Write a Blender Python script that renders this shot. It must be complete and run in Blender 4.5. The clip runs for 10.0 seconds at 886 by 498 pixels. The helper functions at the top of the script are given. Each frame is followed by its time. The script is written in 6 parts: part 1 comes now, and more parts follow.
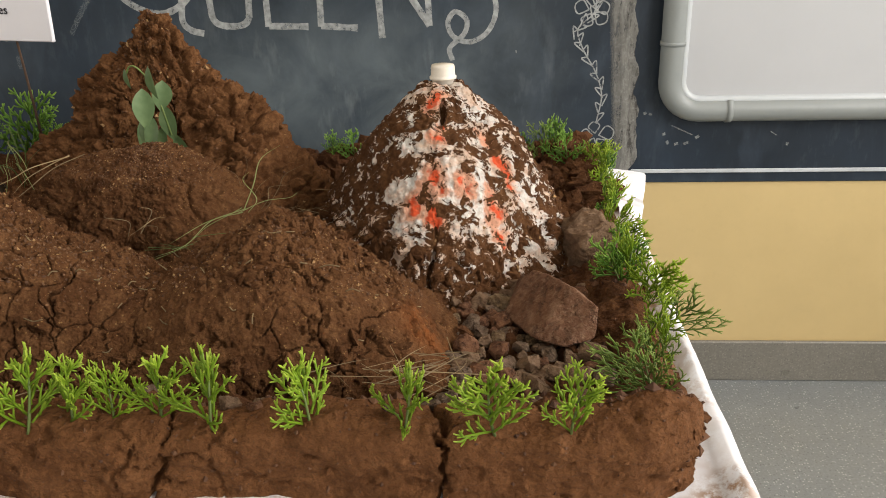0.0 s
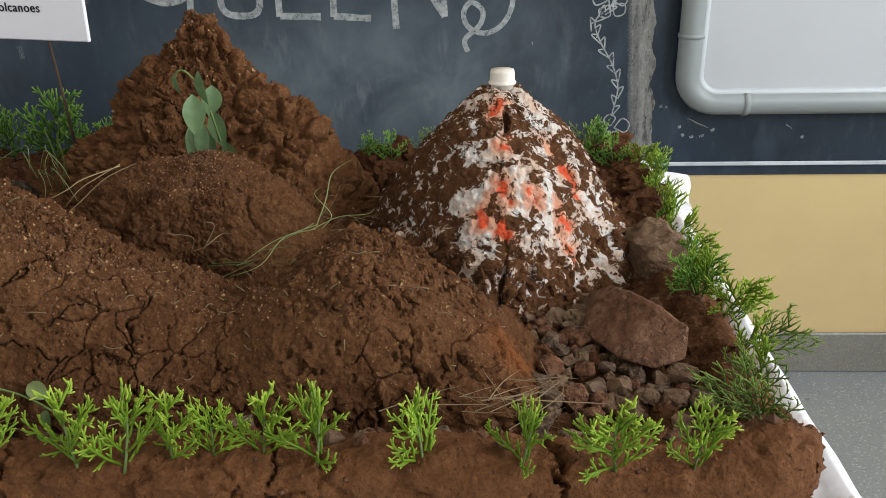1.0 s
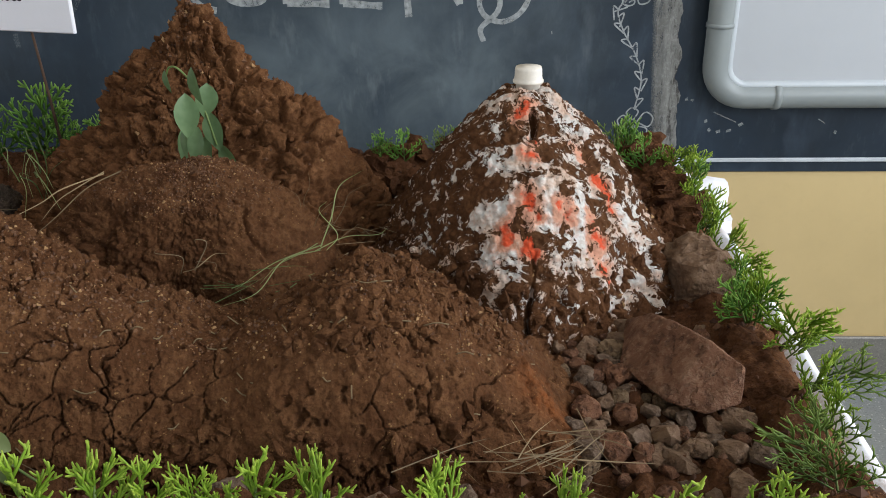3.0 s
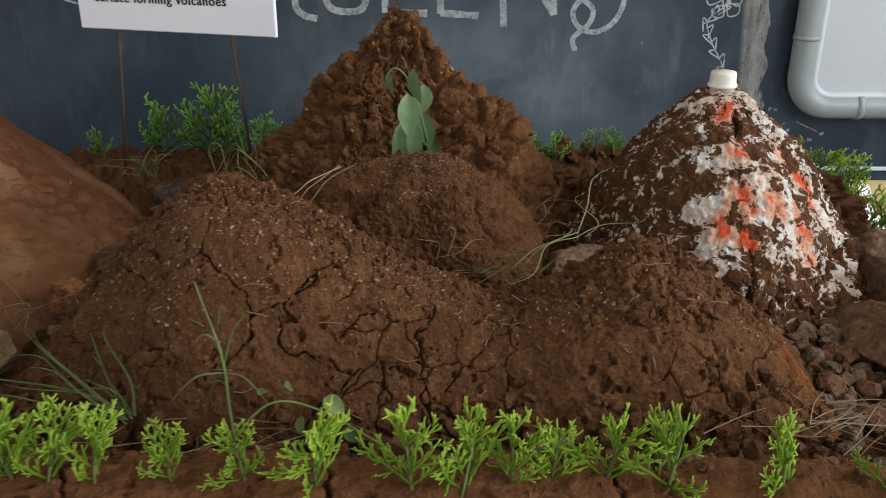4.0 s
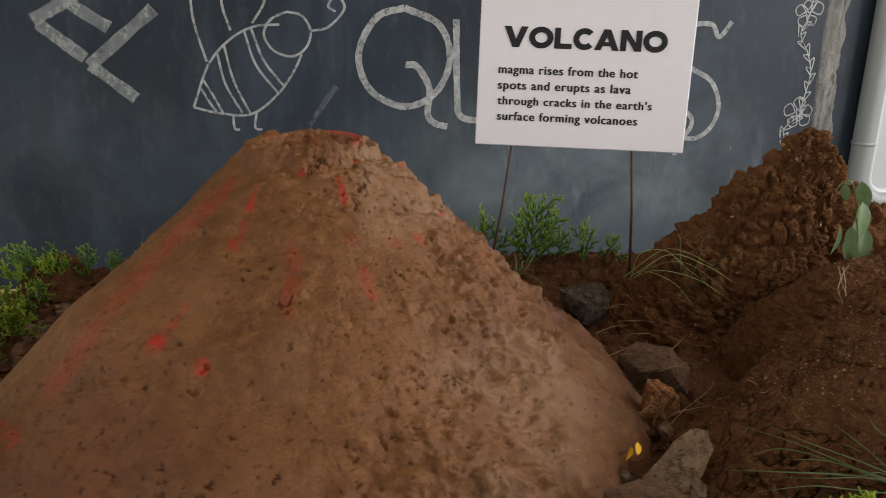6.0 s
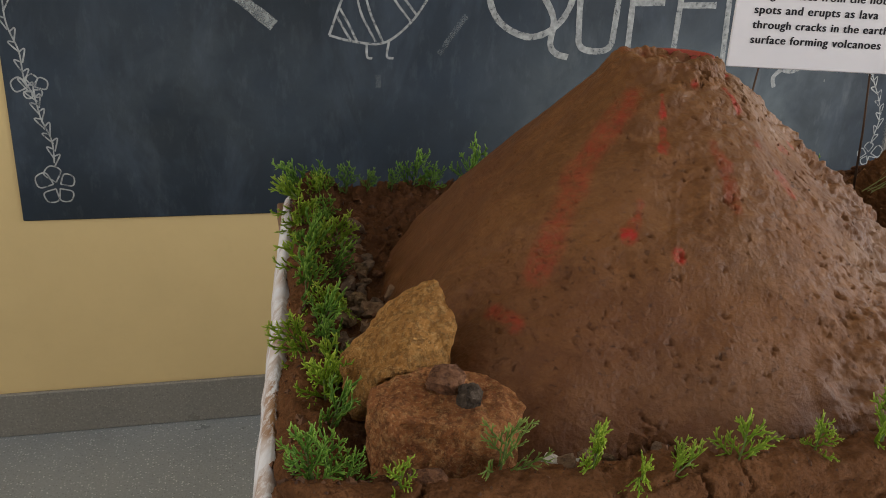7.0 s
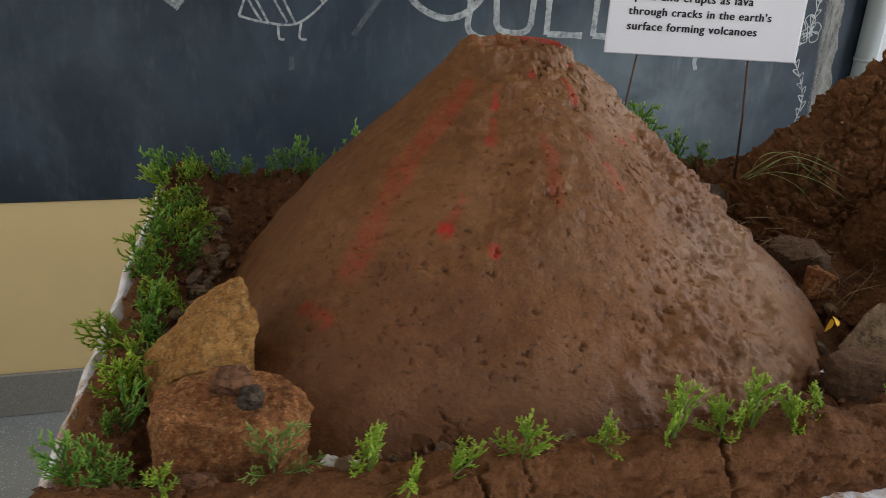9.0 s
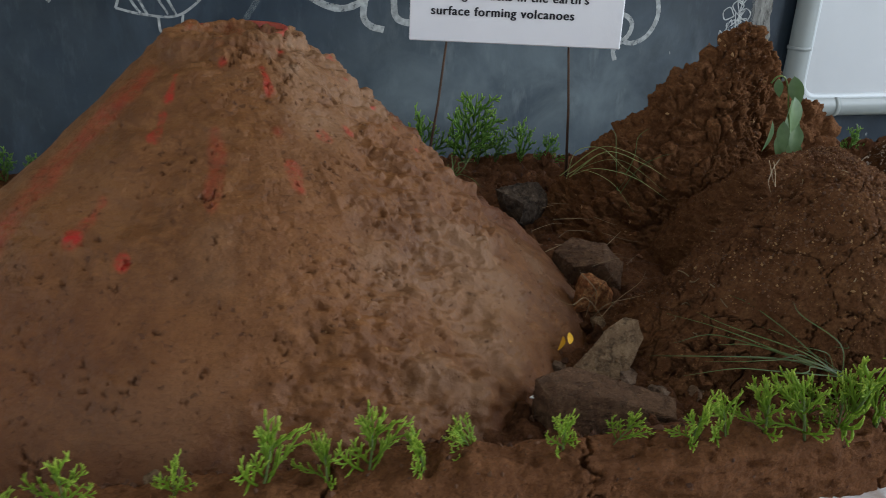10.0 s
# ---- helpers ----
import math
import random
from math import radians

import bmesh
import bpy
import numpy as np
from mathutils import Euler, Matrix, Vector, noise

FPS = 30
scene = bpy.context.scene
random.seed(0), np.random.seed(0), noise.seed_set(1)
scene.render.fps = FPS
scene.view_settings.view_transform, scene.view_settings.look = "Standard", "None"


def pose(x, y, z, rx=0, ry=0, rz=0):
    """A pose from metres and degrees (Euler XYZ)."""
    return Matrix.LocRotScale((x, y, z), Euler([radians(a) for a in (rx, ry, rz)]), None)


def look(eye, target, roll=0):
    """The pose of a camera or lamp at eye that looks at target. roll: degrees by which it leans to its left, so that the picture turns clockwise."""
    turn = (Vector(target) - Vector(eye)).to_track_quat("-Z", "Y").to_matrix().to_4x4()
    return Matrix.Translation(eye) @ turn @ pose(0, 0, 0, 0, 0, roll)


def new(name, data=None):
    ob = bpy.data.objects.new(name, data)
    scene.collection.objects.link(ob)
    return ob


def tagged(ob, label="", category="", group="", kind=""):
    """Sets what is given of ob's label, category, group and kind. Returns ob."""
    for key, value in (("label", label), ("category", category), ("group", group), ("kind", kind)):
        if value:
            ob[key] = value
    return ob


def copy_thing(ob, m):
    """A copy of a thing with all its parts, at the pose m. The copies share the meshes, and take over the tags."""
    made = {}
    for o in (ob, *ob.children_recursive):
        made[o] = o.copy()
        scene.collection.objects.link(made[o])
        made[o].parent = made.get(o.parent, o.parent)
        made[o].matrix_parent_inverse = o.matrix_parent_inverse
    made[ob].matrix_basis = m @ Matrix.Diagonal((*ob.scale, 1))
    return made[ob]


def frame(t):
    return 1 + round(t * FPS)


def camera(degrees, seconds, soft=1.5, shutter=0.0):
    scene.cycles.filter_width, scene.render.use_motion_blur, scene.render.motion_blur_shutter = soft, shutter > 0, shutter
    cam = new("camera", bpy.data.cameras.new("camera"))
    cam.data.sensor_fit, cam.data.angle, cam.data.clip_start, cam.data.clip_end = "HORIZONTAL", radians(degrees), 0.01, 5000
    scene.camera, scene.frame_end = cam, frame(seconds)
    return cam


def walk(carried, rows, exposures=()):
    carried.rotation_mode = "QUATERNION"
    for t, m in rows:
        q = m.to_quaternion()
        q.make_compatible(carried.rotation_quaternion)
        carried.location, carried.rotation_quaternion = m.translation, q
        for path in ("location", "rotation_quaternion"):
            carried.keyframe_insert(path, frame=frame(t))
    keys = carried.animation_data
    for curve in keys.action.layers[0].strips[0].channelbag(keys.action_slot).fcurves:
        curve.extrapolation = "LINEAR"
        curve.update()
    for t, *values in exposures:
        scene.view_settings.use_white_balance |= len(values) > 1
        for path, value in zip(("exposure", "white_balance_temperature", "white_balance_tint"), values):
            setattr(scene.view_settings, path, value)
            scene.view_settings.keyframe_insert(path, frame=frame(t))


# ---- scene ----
cam = camera(55.7, 10.0, soft=0.7, shutter=0.12)
PATH = [
    (0, (0.588, 0.389, 1.336), (0.464, 2.233, 0.574), -1.6),
    (0.5, (0.511, 0.392, 1.356), (0.43, 2.222, 0.554), -1.3),
    (1, (0.486, 0.421, 1.361), (0.418, 2.25, 0.556), -1.1),
    (1.5, (0.478, 0.484, 1.357), (0.41, 2.312, 0.549), -1.0),
    (2, (0.477, 0.512, 1.349), (0.407, 2.339, 0.538), -1.0),
    (3.3, (0.468, 0.522, 1.353), (0.375, 2.336, 0.515), -1.1),
    (3.5, (0.44, 0.522, 1.343), (0.356, 2.343, 0.52), -1.0),
    (4, (0.245, 0.448, 1.36), (0.156, 2.274, 0.549), -0.5),
    (4.3, (0.168, 0.373, 1.384), (0.065, 2.206, 0.589), 0.7),
    (4.5, (0.052, 0.44, 1.372), (-0.033, 2.294, 0.627), 0.9),
    (4.7, (-0.033, 0.454, 1.377), (-0.07, 2.326, 0.674), 2.4),
    (5, (-0.14, 0.467, 1.412), (-0.076, 2.36, 0.771), 2.0),
    (5.2, (-0.226, 0.435, 1.415), (-0.076, 2.334, 0.805), 1.9),
    (6.3, (-0.729, 0.423, 1.388), (-0.339, 2.29, 0.785), 1.9),
    (6.5, (-0.852, 0.421, 1.392), (-0.426, 2.269, 0.758), 2.3),
    (7, (-1.048, 0.44, 1.359), (-0.584, 2.246, 0.635), 2.8),
    (7.5, (-1.063, 0.435, 1.36), (-0.592, 2.225, 0.603), 3.0),
    (8, (-1.076, 0.431, 1.354), (-0.582, 2.213, 0.59), 3.2),
    (8.5, (-1.05, 0.437, 1.371), (-0.521, 2.207, 0.606), 3.7),
    (9, (-0.9, 0.421, 1.377), (-0.377, 2.191, 0.607), 3.4),
    (9.5, (-0.74, 0.385, 1.378), (-0.248, 2.161, 0.601), 2.9),
    (10, (-0.554, 0.43, 1.367), (-0.091, 2.211, 0.584), 2.5),
]
EXPOSE = [
    (0.0, 0.08, 7000, 12), (0.5, 0.06, 6600, 11), (1.0, 0, 6200, 9), (2.0, -0.04, 6050, 9), (3.5, -0.08, 5950, 9), (4.0, -0.04, 6150, 9), (4.5, -0.01, 5850, 9), (5.0, 0, 6050, 10),
    (6.5, -0.02, 6850, 15), (7.5, -0.04, 6250, 10), (8.5, -0.04, 6200, 10), (9.0, -0.02, 6150, 10), (9.5, -0.01, 5950, 9), (10.0, -0.16, 5750, 7),
]
walk(cam, [(t, look(eye, target, roll)) for t, eye, target, roll in PATH], EXPOSE)


# ---- light ----
world = bpy.data.worlds.new("sky")
scene.world = world
world.use_nodes = True
wn = world.node_tree
sky = wn.nodes.new("ShaderNodeTexSky")
sky.sky_type, sky.sun_disc = "NISHITA", False
sky.sun_elevation, sky.sun_rotation = radians(45), radians(80)
wn.nodes["Background"].inputs[1].default_value = 0.1
wn.links.new(sky.outputs[0], wn.nodes["Background"].inputs[0])


def window_light(name, m, w, h, power, colour):
    d = bpy.data.lights.new(name, "AREA")
    d.shape, d.size, d.size_y, d.energy, d.color = "RECTANGLE", w, h, power, colour
    ob = new(name, d)
    ob.matrix_world = m
    return ob


DAY = (0.98, 0.985, 1.0)
for wy, watts in ((-0.4, 92), (1.5, 46)):
    window_light("window_light", look((2.96, wy, 2.1), (0, wy, 1.3)), 1.5, 1.6, watts, DAY)
window_light("window_light", look((1.2, -2.96, 2.1), (1.0, 0, 1.2)), 1.7, 1.6, 15, DAY)
window_light("window_light", look((-1.6, -2.96, 2.1), (-1.6, 0, 1.2)), 1.7, 1.6, 11, DAY)
window_light("window_light", look((-4.16, 0.9, 2.1), (-1.0, 1.1, 1.1)), 1.7, 1.6, 40, DAY)

# ---- materials ----


class Nodes:
    """A small node-graph writer for one material."""

    def __init__(self, name):
        self.m = bpy.data.materials.new(name)
        self.m.use_nodes = True
        self.t = self.m.node_tree
        self.b = self.t.nodes["Principled BSDF"]
        self.co = self.t.nodes.new("ShaderNodeTexCoord").outputs["Object"]

    def set(self, key, v):
        s = self.b.inputs[key]
        if isinstance(v, bpy.types.NodeSocket):
            self.t.links.new(v, s)
        else:
            s.default_value = (*v, 1) if isinstance(v, tuple) and len(v) == 3 else v
        return self

    def put(self, node, **vals):
        for k, v in vals.items():
            s = node.inputs[k]
            if isinstance(v, bpy.types.NodeSocket):
                self.t.links.new(v, s)
            else:
                s.default_value = v
        return node

    def noise(self, scale, detail=4, rough=0.6, vec=None, dist=0.0):
        n = self.t.nodes.new("ShaderNodeTexNoise")
        self.put(n, Vector=vec or self.co, Scale=scale, Detail=detail, Roughness=rough, Distortion=dist)
        return n.outputs["Fac"]

    def cells(self, scale, feature="F1", out="Distance", vec=None):
        n = self.t.nodes.new("ShaderNodeTexVoronoi")
        n.feature = feature
        self.put(n, Vector=vec or self.co, Scale=scale)
        return n.outputs[out]

    def ramp(self, fac, lo, hi, a=0.0, b=1.0):
        n = self.t.nodes.new("ShaderNodeMapRange")
        n.clamp = True
        self.put(n, Value=fac)
        for k, v in zip(("From Min", "From Max", "To Min", "To Max"), (lo, hi, a, b)):
            n.inputs[k].default_value = v
        return n.outputs[0]

    def mix(self, fac, a, b, mode="MIX"):
        n = self.t.nodes.new("ShaderNodeMix")
        n.data_type, n.blend_type = "RGBA", mode
        for s, v in ((n.inputs["Factor"], fac), (n.inputs[6], a), (n.inputs[7], b)):
            if isinstance(v, bpy.types.NodeSocket):
                self.t.links.new(v, s)
            else:
                s.default_value = (*v, 1) if isinstance(v, tuple) else v
        return n.outputs[2]

    def math(self, op, a, b=0.0):
        n = self.t.nodes.new("ShaderNodeMath")
        n.operation = op
        for s, v in zip(n.inputs, (a, b)):
            if isinstance(v, bpy.types.NodeSocket):
                self.t.links.new(v, s)
            else:
                s.default_value = v
        return n.outputs[0]

    def attr(self, name, out="Fac"):
        n = self.t.nodes.new("ShaderNodeAttribute")
        n.attribute_name = name
        return n.outputs[out]

    def per_object(self):
        return self.t.nodes.new("ShaderNodeObjectInfo").outputs["Random"]

    def per_island(self):
        return self.t.nodes.new("ShaderNodeNewGeometry").outputs["Random Per Island"]

    def bump(self, height, strength, distance):
        n = self.t.nodes.new("ShaderNodeBump")
        self.put(n, Height=height, Strength=strength, Distance=distance, **({"Normal": self.last} if hasattr(self, "last") else {}))
        self.last = n.outputs[0]
        self.set("Normal", self.last)
        return self


def soil_material(name, dark, mid, light, grains=0.5, rough=0.9, fine=1.0, speckle=0.5):
    n = Nodes(name)
    c = n.mix(n.ramp(n.noise(9, 5), 0.35, 0.65), dark, mid)
    c = n.mix(n.ramp(n.noise(60, 5, 0.7), 0.45, 0.72), c, light)
    c = n.mix(n.ramp(n.noise(300, 3, 0.7), 0.48, 0.62, 0, speckle), c, tuple(v * 0.45 for v in mid))
    sp = n.math("LESS_THAN", n.cells(260), 0.22)
    pick = n.math("GREATER_THAN", n.noise(90, 2), 1.0 - grains * 0.9)
    c = n.mix(n.math("MULTIPLY", n.math("MULTIPLY", sp, pick), 0.8), c, (0.27, 0.15, 0.06))
    n.set("Base Color", c).set("Roughness", rough).set("Specular IOR Level", 0.1)
    n.bump(n.noise(70, 6, 0.7), 0.7 * fine, 0.008)
    n.bump(n.cells(210), 0.5 * fine, 0.003)
    n.bump(n.noise(330, 4, 0.75), 0.9 * fine, 0.0035)
    return n


dn = soil_material("crumbly_red_soil", (0.09, 0.037, 0.0145), (0.138, 0.061, 0.0245), (0.19, 0.09, 0.038), 0.5, 0.95, 1.0)
base_in = dn.b.inputs["Base Color"].links[0].from_socket
dn.set("Base Color", dn.mix(dn.math("MULTIPLY", dn.attr("rust"), dn.ramp(dn.noise(50, 4), 0.35, 0.6)), base_in, (0.26, 0.085, 0.025)))
DRY = dn.m
ROUGH_SOIL = soil_material("clodded_red_soil", (0.1, 0.042, 0.016), (0.152, 0.067, 0.027), (0.205, 0.097, 0.041), 0.3, 0.95, 0.65).m
BED = soil_material("damp_dark_soil", (0.075, 0.03, 0.013), (0.118, 0.05, 0.021), (0.165, 0.074, 0.031), 0.3, 0.85).m
RIMSOIL = soil_material("pressed_red_soil", (0.116, 0.047, 0.018), (0.166, 0.07, 0.027), (0.21, 0.092, 0.037), 0.12, 0.7, 0.9, 0.45).m

vn = soil_material("smoothed_wet_clay", (0.106, 0.0405, 0.0115), (0.16, 0.064, 0.0195), (0.2, 0.087, 0.029), 0.05, 0.5, 0.4, 0.16)
base_in = vn.b.inputs["Base Color"].links[0].from_socket
red = vn.math("MULTIPLY", vn.attr("red_paint"), vn.ramp(vn.noise(85, 5, 0.75), 0.36, 0.6, 0.1, 1.0))
toned = vn.mix(vn.attr("darker_clay"), base_in, vn.mix(vn.ramp(vn.noise(40, 4), 0.35, 0.65), (0.078, 0.025, 0.009), (0.112, 0.04, 0.014)))
clay = vn.mix(vn.attr("pale_patch"), vn.mix(vn.attr("grey_clay_sheen"), toned, (0.22, 0.12, 0.06)), (0.33, 0.25, 0.18))
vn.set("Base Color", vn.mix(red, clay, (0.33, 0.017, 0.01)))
vn.set("Roughness", vn.ramp(vn.noise(14, 4), 0.35, 0.65, 0.38, 0.62)).set("Specular IOR Level", 0.22)
vn.bump(vn.noise(38, 5, 0.6), 0.5, 0.007)
pits = vn.math("MULTIPLY", vn.ramp(vn.noise(120, 7, 0.8), 0.4, 0.35), vn.ramp(vn.noise(9, 4, 0.65), 0.46, 0.6))
vn.bump(vn.math("SUBTRACT", 1.0, pits), 0.85, 0.0042)
VOLCANO = vn.m

ln = soil_material("painted_cone_soil", (0.08, 0.033, 0.013), (0.122, 0.052, 0.021), (0.165, 0.075, 0.031), 0.2, 0.95)
base_in = ln.b.inputs["Base Color"].links[0].from_socket
edge = ln.math("ADD", ln.math("MULTIPLY", ln.noise(62, 5, 0.72, None, 0.6), 3.2), ln.math("MULTIPLY", ln.noise(170, 3, 0.6), 0.7))
paint = ln.ramp(ln.math("ADD", ln.attr("paint"), edge), 2.4, 2.52)
redness = ln.math("ADD", ln.attr("red_paint"), ln.math("MULTIPLY", ln.math("SUBTRACT", ln.noise(130, 4, 0.7), 0.5), 0.9))
tint = ln.mix(ln.ramp(ln.noise(30, 4), 0.42, 0.58), (0.8, 0.76, 0.7), (0.7, 0.52, 0.4))
tint = ln.mix(ln.ramp(redness, 0.02, 0.35), tint, (0.74, 0.38, 0.25))
tint = ln.mix(ln.ramp(redness, 0.62, 0.85), tint, (0.74, 0.1, 0.035))
tint = ln.mix(ln.ramp(ln.noise(150, 3), 0.5, 0.66, 0, 0.4), tint, (0.42, 0.27, 0.18))
ln.set("Base Color", ln.mix(paint, base_in, tint))
ln.set("Roughness", ln.ramp(paint, 0, 1, 0.92, 0.6))
ln.bump(paint, 0.8, 0.0025)
LAVA = ln.m


def stone_material(name, a, b, c2, speck=0.5, scale=1.0, relief=1.0):
    n = Nodes(name)
    c = n.mix(n.ramp(n.noise(22 * scale, 6, 0.65), 0.35, 0.68), a, b)
    c = n.mix(n.ramp(n.noise(90 * scale, 5, 0.75), 0.5, 0.72, 0, speck), c, c2)
    pits = n.ramp(n.noise(110 * scale, 4, 0.6), 0.36 + 0.018 * relief, 0.44 + 0.018 * relief)
    c = n.mix(n.ramp(pits, 0, 1, min(0.62, 0.27 * relief), 0), c, tuple(v * 0.38 for v in a))
    c = n.mix(n.ramp(n.per_object(), 0, 1, 0, 0.4), c, tuple(v * 0.5 for v in b))
    c = n.mix(n.ramp(n.noise(260 * scale, 3, 0.7), 0.56, 0.64, 0, 0.5 * speck), c, c2)
    n.set("Base Color", c).set("Roughness", 0.85).set("Specular IOR Level", 0.3)
    n.bump(n.noise(60 * scale, 6, 0.75), min(1.0, 0.8 * relief), 0.008 * relief)
    n.bump(pits, min(1.0, 0.6 * relief), 0.003 * relief)
    n.bump(n.noise(320 * scale, 3, 0.7), 0.6, 0.002 * relief)
    return n.m


STONE_GREY = stone_material("grey_brown_pebble", (0.115, 0.07, 0.043), (0.21, 0.138, 0.09), (0.34, 0.25, 0.175))
STONE_RED = stone_material("red_brown_stone", (0.15, 0.062, 0.03), (0.25, 0.115, 0.058), (0.38, 0.19, 0.1), 0.6, 1.0, 1.3)
STONE_ROCK = stone_material("scuffed_brown_rock", (0.15, 0.066, 0.034), (0.25, 0.12, 0.066), (0.44, 0.28, 0.18), 0.6, 0.8, 1.2)
STONE_OCHRE = stone_material("ochre_sandstone", (0.56, 0.23, 0.05), (0.86, 0.43, 0.12), (0.92, 0.6, 0.26), 0.85, 1.6, 3.2)
STONE_RUST = stone_material("rusty_laterite", (0.38, 0.12, 0.04), (0.62, 0.25, 0.08), (0.88, 0.52, 0.22), 0.85, 1.6, 3.2)
STONE_MAROON = stone_material("dark_red_stone", (0.088, 0.042, 0.02), (0.15, 0.078, 0.038), (0.29, 0.18, 0.1), 0.5, 1.0, 1.2)
STONE_DARK = stone_material("dark_slate_stone", (0.055, 0.038, 0.026), (0.11, 0.075, 0.05), (0.2, 0.15, 0.11), 0.7, 1.0, 1.5)
STONE_TAN = stone_material("tan_lichened_stone", (0.16, 0.095, 0.048), (0.27, 0.17, 0.09), (0.4, 0.28, 0.16), 0.7, 1.0, 1.4)
STONE_BROWN = stone_material("brown_scratched_stone", (0.17, 0.098, 0.056), (0.25, 0.152, 0.088), (0.36, 0.25, 0.16), 0.4)
STONE_WHITE = stone_material("pale_quartz", (0.5, 0.46, 0.4), (0.62, 0.58, 0.52), (0.7, 0.68, 0.62), 0.4)


def leaf_material(name, a, b, rough=0.45, through_light=0.35, vary=0.6, tips=None):
    n = Nodes(name)
    c = n.mix(n.ramp(n.noise(35, 3), 0.3, 0.7), a, b)
    c = n.mix(n.ramp(n.per_object(), 0, 1, 0, vary), c, tuple(v * 0.45 for v in a))
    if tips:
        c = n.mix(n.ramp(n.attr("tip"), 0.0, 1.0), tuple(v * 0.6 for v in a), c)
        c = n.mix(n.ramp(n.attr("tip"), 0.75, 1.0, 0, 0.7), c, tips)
    n.set("Base Color", c).set("Roughness", rough).set("Specular IOR Level", 0.35)
    tr = n.t.nodes.new("ShaderNodeBsdfTranslucent")
    n.t.links.new(c, tr.inputs["Color"])
    mx = n.t.nodes.new("ShaderNodeMixShader")
    mx.inputs[0].default_value = through_light
    n.t.links.new(n.b.outputs[0], mx.inputs[1])
    n.t.links.new(tr.outputs[0], mx.inputs[2])
    n.t.links.new(mx.outputs[0], n.t.nodes["Material Output"].inputs["Surface"])
    return n.m


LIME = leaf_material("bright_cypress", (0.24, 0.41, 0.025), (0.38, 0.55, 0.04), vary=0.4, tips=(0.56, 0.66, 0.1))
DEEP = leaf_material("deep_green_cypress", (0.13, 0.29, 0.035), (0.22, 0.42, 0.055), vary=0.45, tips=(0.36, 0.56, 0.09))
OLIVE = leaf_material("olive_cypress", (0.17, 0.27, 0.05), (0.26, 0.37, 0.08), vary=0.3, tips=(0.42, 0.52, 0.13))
TWIG = leaf_material("green_twig", (0.13, 0.2, 0.05), (0.2, 0.24, 0.08), 0.6, 0.1)
SAGE = leaf_material("matt_sage_leaf", (0.1, 0.17, 0.065), (0.19, 0.28, 0.13), 0.45, 0.25, 0.3)
PALEGRASS = leaf_material("pale_grass_blade", (0.24, 0.3, 0.1), (0.36, 0.4, 0.17), 0.5, 0.3, 0.5)
GRASS = leaf_material("grass_blade", (0.075, 0.13, 0.03), (0.17, 0.21, 0.07), 0.5, 0.3, 0.6)
STRAW = leaf_material("dry_straw", (0.19, 0.13, 0.065), (0.32, 0.23, 0.12), 0.7, 0.15, 0.6)

n = Nodes("blackboard_slate")
c = n.mix(n.ramp(n.noise(2.2, 6, 0.65), 0.32, 0.68), (0.008, 0.014, 0.021), (0.019, 0.032, 0.05))
mp = n.t.nodes.new("ShaderNodeMapping")
mp.inputs["Scale"].default_value = (1.0, 1, 0.35)
n.t.links.new(n.co, mp.inputs["Vector"])
c = n.mix(n.ramp(n.noise(5, 5, 0.65, mp.outputs[0], 0.6), 0.52, 0.8, 0, 0.55), c, (0.075, 0.1, 0.135))
c = n.mix(n.ramp(n.noise(38, 4, 0.7, mp.outputs[0]), 0.55, 0.8, 0, 0.2), c, (0.14, 0.16, 0.17))
# Chalk dust and the glare on the board, both mixed into its colour.
c = n.mix(n.math("MULTIPLY", n.attr("chalk_glare"), n.ramp(n.noise(6, 5, 0.6, None, 0.4), 0.3, 0.72, 0.25, 1.0)), c, (0.135, 0.165, 0.18))
c = n.mix(n.math("MULTIPLY", n.attr("chalk_glare"), n.ramp(n.noise(17, 4, 0.6, mp.outputs[0]), 0.58, 0.75, 0, 0.45)), c, (0.24, 0.27, 0.28))
n.set("Base Color", c).set("Roughness", n.ramp(n.noise(3, 4), 0.3, 0.7, 0.42, 0.6)).set("Specular IOR Level", 0.36)
n.bump(n.noise(3, 3), 0.15, 0.02)
BOARD = n.m

n = Nodes("chalk")
cov = n.ramp(n.math("ADD", n.noise(75, 3, 0.55), n.math("MULTIPLY", n.noise(26, 3), 0.9)), 0.6, 1.3, 0.2, 0.72)
n.set("Base Color", (0.62, 0.64, 0.62)).set("Roughness", 0.95).set("Alpha", cov)
CHALK = n.m
n = Nodes("chalk_fill")
cov = n.ramp(n.math("ADD", n.noise(75, 3, 0.55), n.math("MULTIPLY", n.noise(22, 3), 0.9)), 0.6, 1.3, 0.12, 0.55)
n.set("Base Color", (0.5, 0.53, 0.51)).set("Roughness", 0.95).set("Alpha", cov)
CHALK_SOFT = n.m
n = Nodes("rubbed_chalk")
n.set("Base Color", (0.45, 0.5, 0.5)).set("Roughness", 0.95).set("Alpha", n.ramp(n.noise(60, 4), 0.3, 0.7, 0.02, 0.2))
CHALK_FAINT = n.m


